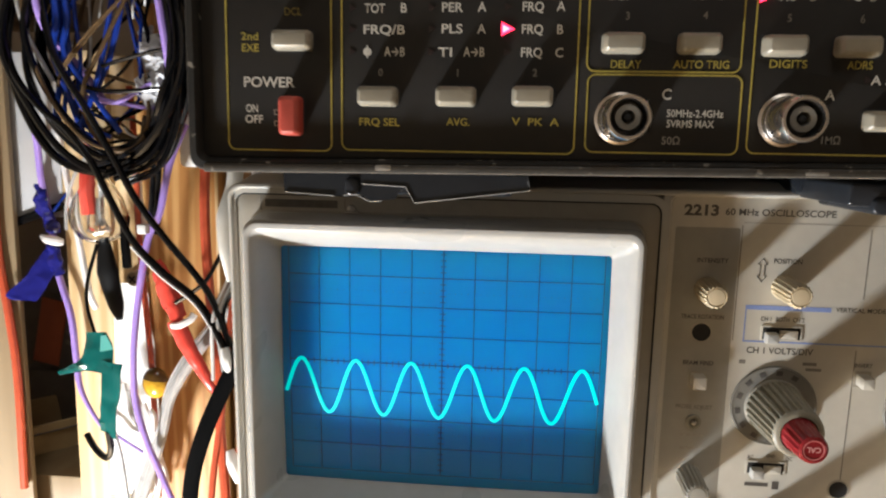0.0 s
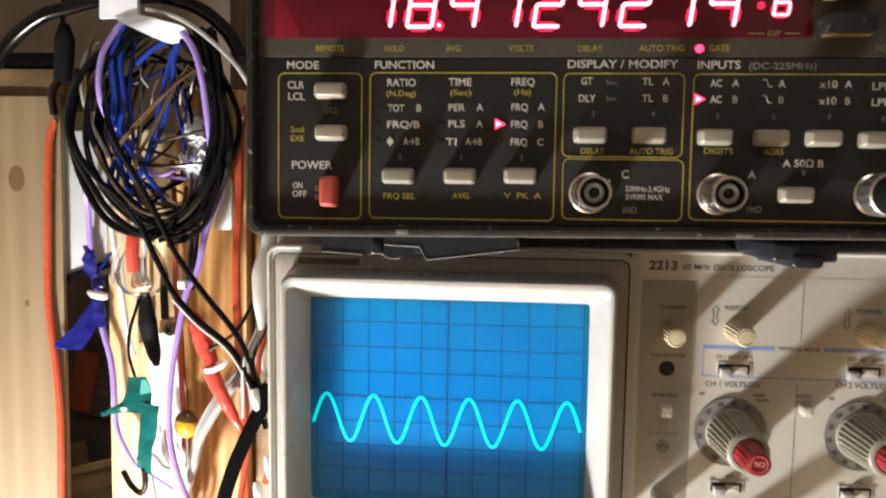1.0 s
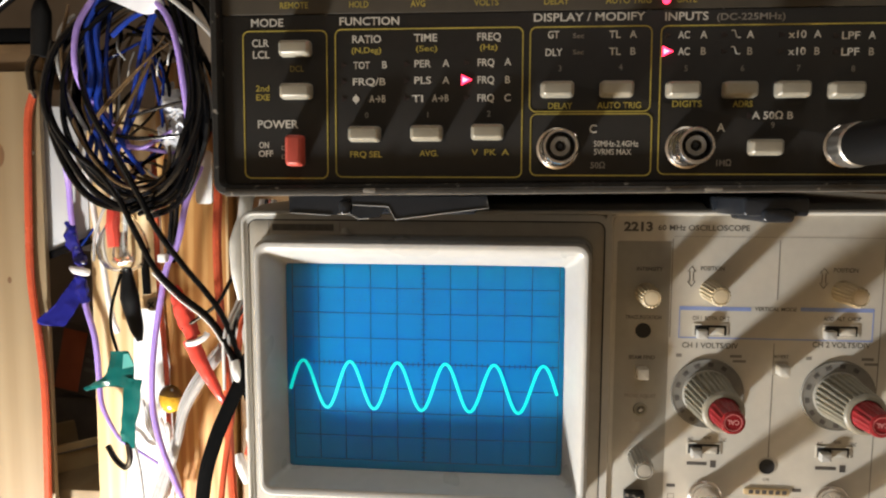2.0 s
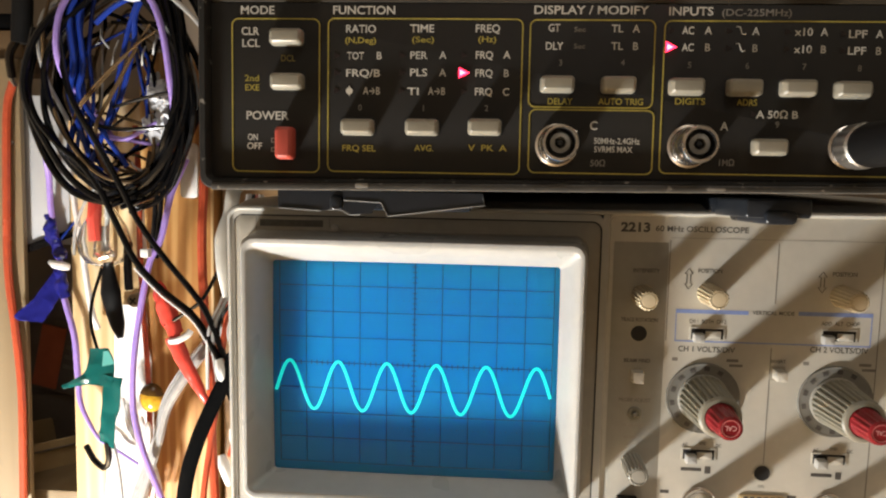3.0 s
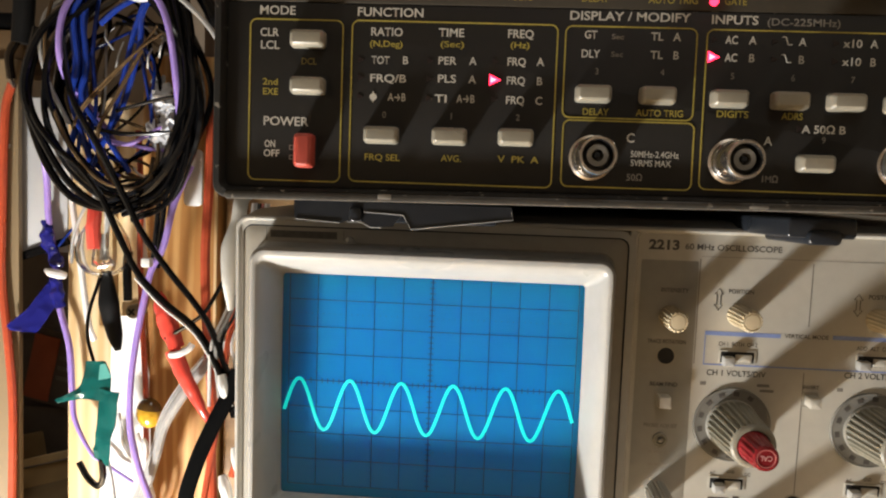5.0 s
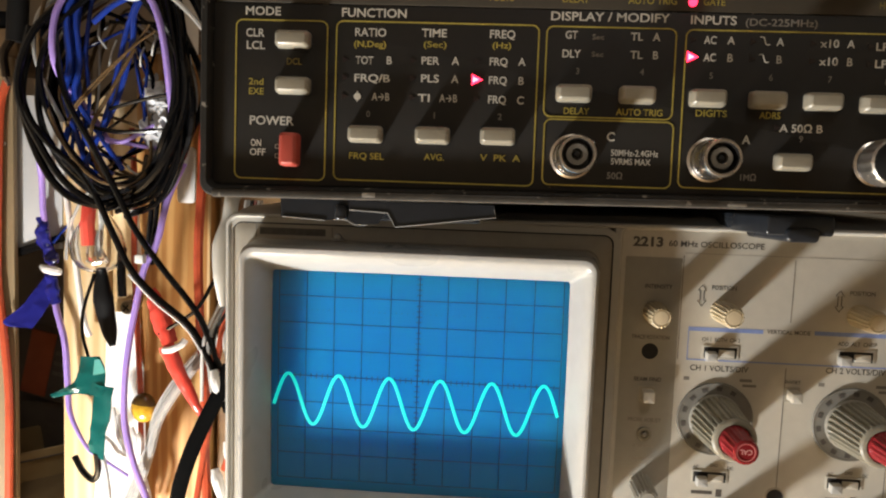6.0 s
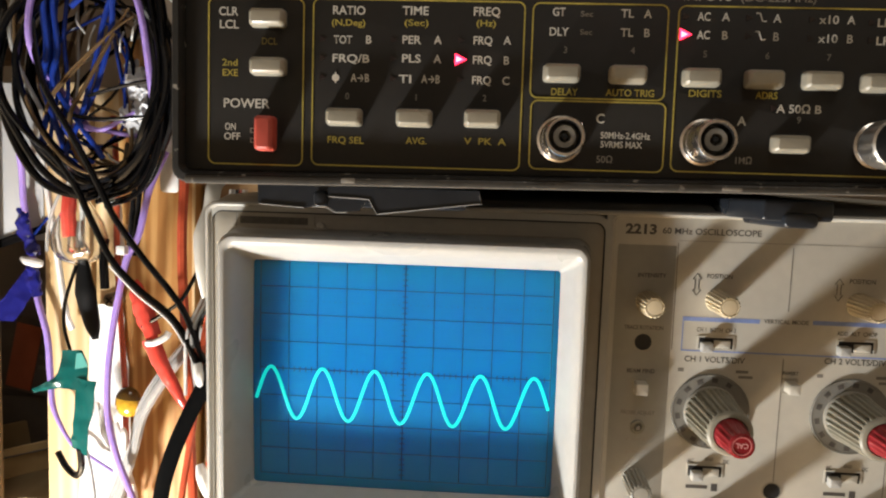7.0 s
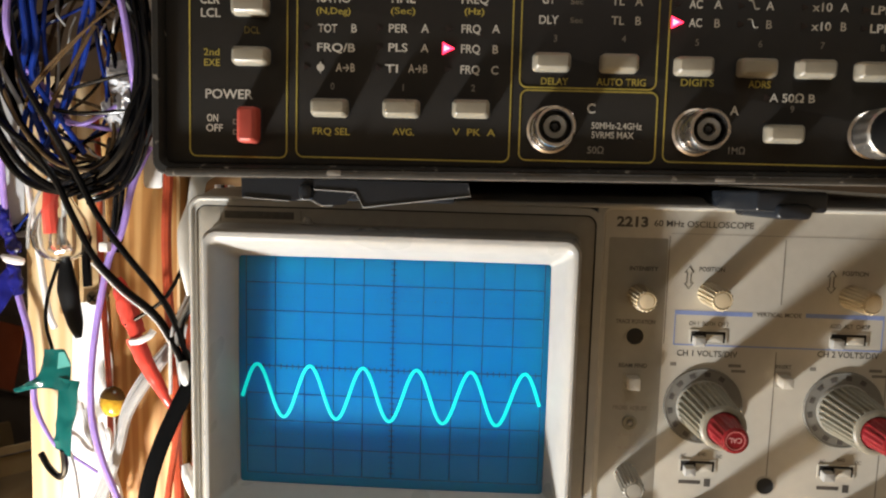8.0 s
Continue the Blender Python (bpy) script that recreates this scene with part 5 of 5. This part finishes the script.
# Fold in a far paler green: the tape's glossy highlight put into colour.
part("tape_fold", sheet([((-149.5, 63.2, -13), (-147, 63.0, -12.5)), ((-150, 62.8, -20), (-144, 62.6, -18.5))], 0.3), mat("green_fold_highlight", (0.10, 0.34, 0.30), 0.15, var=0.1), green)
cable([(-150, 66, -57), (-150.5, 68, -66), (-154, 70, -71), (-160, 72, -68), (-165, 74, -62)], 1.5, BLACKW, "short black wire end below the tape", "thin_wire")
cable([(-148, 67, -58), (-147, 70, -72), (-147, 74, -97)], 1.1, SILVERW, "bare grey wire below the tape", "thin_wire")

cable([(-144, 86, 92), (-142.6, 86, 64), (-142.8, 86, 36), (-142, 86, 12), (-141, 86, -6), (-139.5, 86, -33), (-139, 86, -66), (-139, 87, -97)], 1.35, REDW, "thin red lead running down the batten", "test_lead")
cable([(-104, 82, 118), (-105.5, 76, 106), (-105.5, 74, 72), (-107, 74, 38), (-106, 74, 5), (-104, 74, -15), (-103, 74, -36), (-103, 74, -55), (-101, 74, -97)], 2.2, REDW, "thick orange-red lead beside the oscilloscope", "test_lead")
cable([(-88, 62, 20), (-92, 60, -7), (-96, 60, -40), (-101, 60, -72), (-103, 60, -97)], 1.5, REDW, "red lead crossing low beside the oscilloscope", "test_lead")

red = thing("crocodile_clip", "red vinyl crocodile clip boot with a white tie", "clip", "crocodile clips")
part("boot", crumpled(tube([(-126, 67, 19), (-121, 65, 9), (-115.5, 64, -4)], 4.6, 14, 9, taper=(0.55, 1.0, 0.8), flat=0.75), 1.1, 0.35, 6), REDCLIP, red)
part("jaw_boot", crumpled(tube([(-117, 64, -5), (-111.5, 64, -17), (-106, 65, -28), (-101, 66, -38)], 3.6, 14, 8, taper=(1.05, 1.0, 0.75, 0.35), flat=0.8), 0.4, 0.3, 2), REDCLIP, red)
part("tie", tube([(-117.3, 61.5, -7), (-113, 60, -6), (-109, 61, -3.8), (-107.6, 62, -1.6)], 1.5, 8, flat=0.7), WHITEW, red, "white plastic tie")
cable([(-113, 72, 76), (-119, 69, 60), (-124, 69, 40), (-129, 68, 29), (-132, 67, 14), (-135, 67, -2), (-137, 66, -22), (-137, 66, -42), (-133, 66, -60), (-128, 67, -75), (-120, 68, -97)], 1.5, PURPLEW, "lilac lead hanging in front of the batten", "test_lead", "lilac cables")
for off in (0, 3.2, 6):
    cable([(-121 - off, 72, 66), (-124 - off * 0.8, 72, 45), (-128 - off * 0.4, 72, 30)], 1.2, GREYW, "charcoal cable below the coil")
amber = thing("amber_capacitor", "round amber dipped capacitor with dark top", "capacitor")
bm = bmesh.new()
bmesh.ops.create_uvsphere(bm, u_segments=20, v_segments=14, radius=1)
for v in bm.verts:
    v.co = Vector(((-137 + 6.0 * v.co.x) * MM, (84 + 4.0 * v.co.y) * MM, (-40.5 + 7.2 * v.co.z) * MM))
part("resin_body", bm, AMBER, amber)
bm = bmesh.new()
bmesh.ops.create_uvsphere(bm, u_segments=20, v_segments=14, radius=1)
bmesh.ops.bisect_plane(bm, geom=bm.verts[:] + bm.edges[:] + bm.faces[:], plane_co=(0, 0, 0.28), plane_no=(0.1, 0, 1), clear_inner=True)
for v in bm.verts:
    v.co = Vector(((-137 + 6.15 * v.co.x) * MM, (84 + 4.15 * v.co.y) * MM, (-40.5 + 7.35 * v.co.z) * MM))
part("resin_top", bm, AMBER_TOP, amber, "dark amber cap")

# paired cables that drop from the coil to the oscilloscope's side
cable([(-176, 60, 132), (-179, 58, 112), (-175, 56, 95), (-165, 55, 82), (-153.4, 54, 72.9), (-144.4, 54, 61.3), (-136.3, 54, 44.7), (-128.2, 54, 29.3), (-116.2, 53, 17.6), (-100.9, 51, 6.2), (-89, 46, -10), (-83, 46, -28)], 1.45, BLACKW, "black cable dropping from the coil", group="dropping cables")
cable([(-163.9, 58, 129), (-160.6, 56, 112.7), (-155.1, 54, 98.2), (-144.3, 54, 80.1), (-134.3, 54, 61.5), (-126.2, 54, 46), (-114.2, 53, 30.7), (-102.9, 52, 18), (-94.8, 50, 7.4), (-86, 46, -10)], 1.4, BLACKW, "black cable dropping from the coil", group="dropping cables")
# Thin white strand imitates the bright highlight stripe along the black cable.
cable([(-129.5, 54, 27.2), (-117.4, 53.5, 15.6), (-102, 51.5, 4.2), (-90, 47, -12)], 0.5, WHITEW, "white strand standing in for the highlight on the black cable", group="dropping cables")
cable([(-120, 63, 0), (-106, 61, 9), (-100, 60, 15), (-90, 58, 32), (-82, 60, 44)], 0.9, BLACKW, "thin black wire crossing the red clip", "thin_wire")
cable([(-81, 44, -8), (-84, 43, -17), (-91, 42, -32), (-97, 41, -47), (-102, 41, -66), (-105, 42, -97)], 3.3, MATTBLACK, "thick matt black strap cable", n=10, flat=0.6)
for k in range(4):
    cable([(-97 - k, 74 + k, -2), (-106 - k * 1.4, 73 + k, -14), (-116 - k * 1.5, 72 + k, -28), (-124 - k * 1.2, 72 + k, -42), (-128 - k, 72 + k, -57), (-133 - k * 1.5, 73 + k, -72), (-142 - k * 2, 74 + k, -97)], (2.2, 0.8, 1.8, 1.3)[k], (SILVERW, BLACKW, SILVERW, WHITEW)[k], "grey ribbon of thin cables", group="ribbon cables")
for k in range(6):
    x = -92 + k * 2.2
    cable([(-90 + k * 1.5, 88, 60), (-87 + k, 70, 34 - k * 2), (x + 1, 56, 14), (x - 2, 48, 0), (x + rnd.uniform(-4, 8), 46, -24)], rnd.uniform(0.6, 1.1), (WHITEW, SILVERW, BLACKW, REDW, WHITEW, SILVERW)[k], "thin wire squeezed beside the oscilloscope", "thin_wire", "side wires", 6)
for k, (x, z) in enumerate(((-86, -16), (-80, -46), (-85, -58))):
    cn = thing("wire_connector", "small white crimp connector", "connector", "crimp connectors")
    part("connector_body", tube([(x - 2, 44, z + 6), (x, 43, z), (x + 1.5, 44, z - 7)], 2.7, 10, 4, taper=(0.6, 1, 0.9, 0.6)), WHITE, cn)
cable([(-83, 44, -52), (-80, 43, -44), (-78, 43, -38), (-74, 44, -40)], 1.6, REDW, "short red wire by the connectors", "thin_wire")
for k in range(5):
    cable([(-150 + k * 3, 80, -40 - k * 3), (-146 + k * 2.5, 79, -55), (-140 + k, 79, -66), (-144 + k * 3, 80, -84), (-150 + k * 4, 82, -97)], rnd.uniform(0.9, 1.4), WHITEW, "white wire over the paper", "thin_wire", "white wires", 6)

tagged(part("paper_label", sheet([((-158, 92.5, 4), (-143, 92, 4)), ((-159.5, 91, -25), (-141, 91.5, -25)), ((-161, 89, -60), (-139, 90, -60)), ((-163, 86, -97), (-137, 88, -97))], 0.4, 1.2, 8), PAPER), "white paper strip in front of the battens", "paper")
bag = thing("plastic_bag", "crumpled clear plastic bag behind the coil", "bag")
part("bag_film", crumpled(crumpled(tube([(-130, 74, 113), (-125.5, 70, 104), (-122.5, 68, 96), (-124.5, 68, 88), (-123, 70, 76)], 6.6, 22, 12, taper=(0.3, 0.8, 0.6, 1.1, 1.2, 0.5), flat=0.4), 5.0, 0.16, 3), 2.6, 0.45, 8), CLEAR, bag, sharp=28)
tagged(part("white_tag", slab(-121.5, -113, 58, 84, 84, 85.5, 2.2, 0.3), WHITE), "white plastic tag hanging behind the coil", "tag")
cable([(-143, 88, 52), (-142.5, 88, 40), (-142, 89, 30)], 1.6, WHITEW, "short white wire on the batten", "thin_wire")
tagged(part("wire_splice", cuboid(-131, -127, 62, 66, 31, 35, 0.8), WHITE), "small white splice on the lead", "splice")

# cartons in the gap between board and battens
carton = thing("carton", "dark carton with an orange label", "box")
part("box_body", cuboid(-258, -214, 160, 205, -62, -18, 1.0), CARTON, carton)
o = part("label_panel", cuboid(-244, -229, 158.8, 160.2, -60, -22, 0.2), ORANGE_LABEL, carton, "burnt orange label")
for z in (-34, -40, -46):
    part("printed_bar", cuboid(-227.5, -219, 159.4, 160.2, z, z + 2.2), INK_DIM, carton, smooth=False)
carton.matrix_world = Matrix.Translation((-0.236, 0, -0.04)) @ pose(0, 0, 0, 0, 12, 0) @ Matrix.Translation((0.236, 0, 0.04))
base = thing("carton", "plain dark carton under the labelled one", "box")
part("box_body", cuboid(-262, -190, 165, 215, -98, -66, 1.0), CARTON, base)
tub = thing("plastic_tub", "tan oblong plastic tub with a rolled rim", "tub")
bm = bmesh.new()
loft(bm, [[(x * MM, z * MM, -y * MM) for x, y, z in [(p[0] / MM, p[1] / MM, p[2] / MM) for p in rect_loop(-34 * w, 34 * w, -22 * w, 22 * w, 9 * w, z, 6)]]
          for w, z in ((0.86, 13), (0.93, 1.0), (1.0, 0.6), (1.0, -3.6), (0.97, -4.2), (0.93, -3.6), (0.90, 0.5), (0.84, 12))])
part("tub_wall", bm, TAN, tub)
part("tub_seam", tube([(q[0] / MM * 0.995, q[2] / MM * 0.995, -0.4) for q in rect_loop(-34.6, 34.6, -22.6, 22.6, 9, 0, 6)], 0.5, 5, 1, closed=True), CARTON, tub)
tub.matrix_world = Matrix.Translation((-0.232, 0.142, -0.085)) @ pose(0, 0, 0, 0, 0, 50)

lay_words()
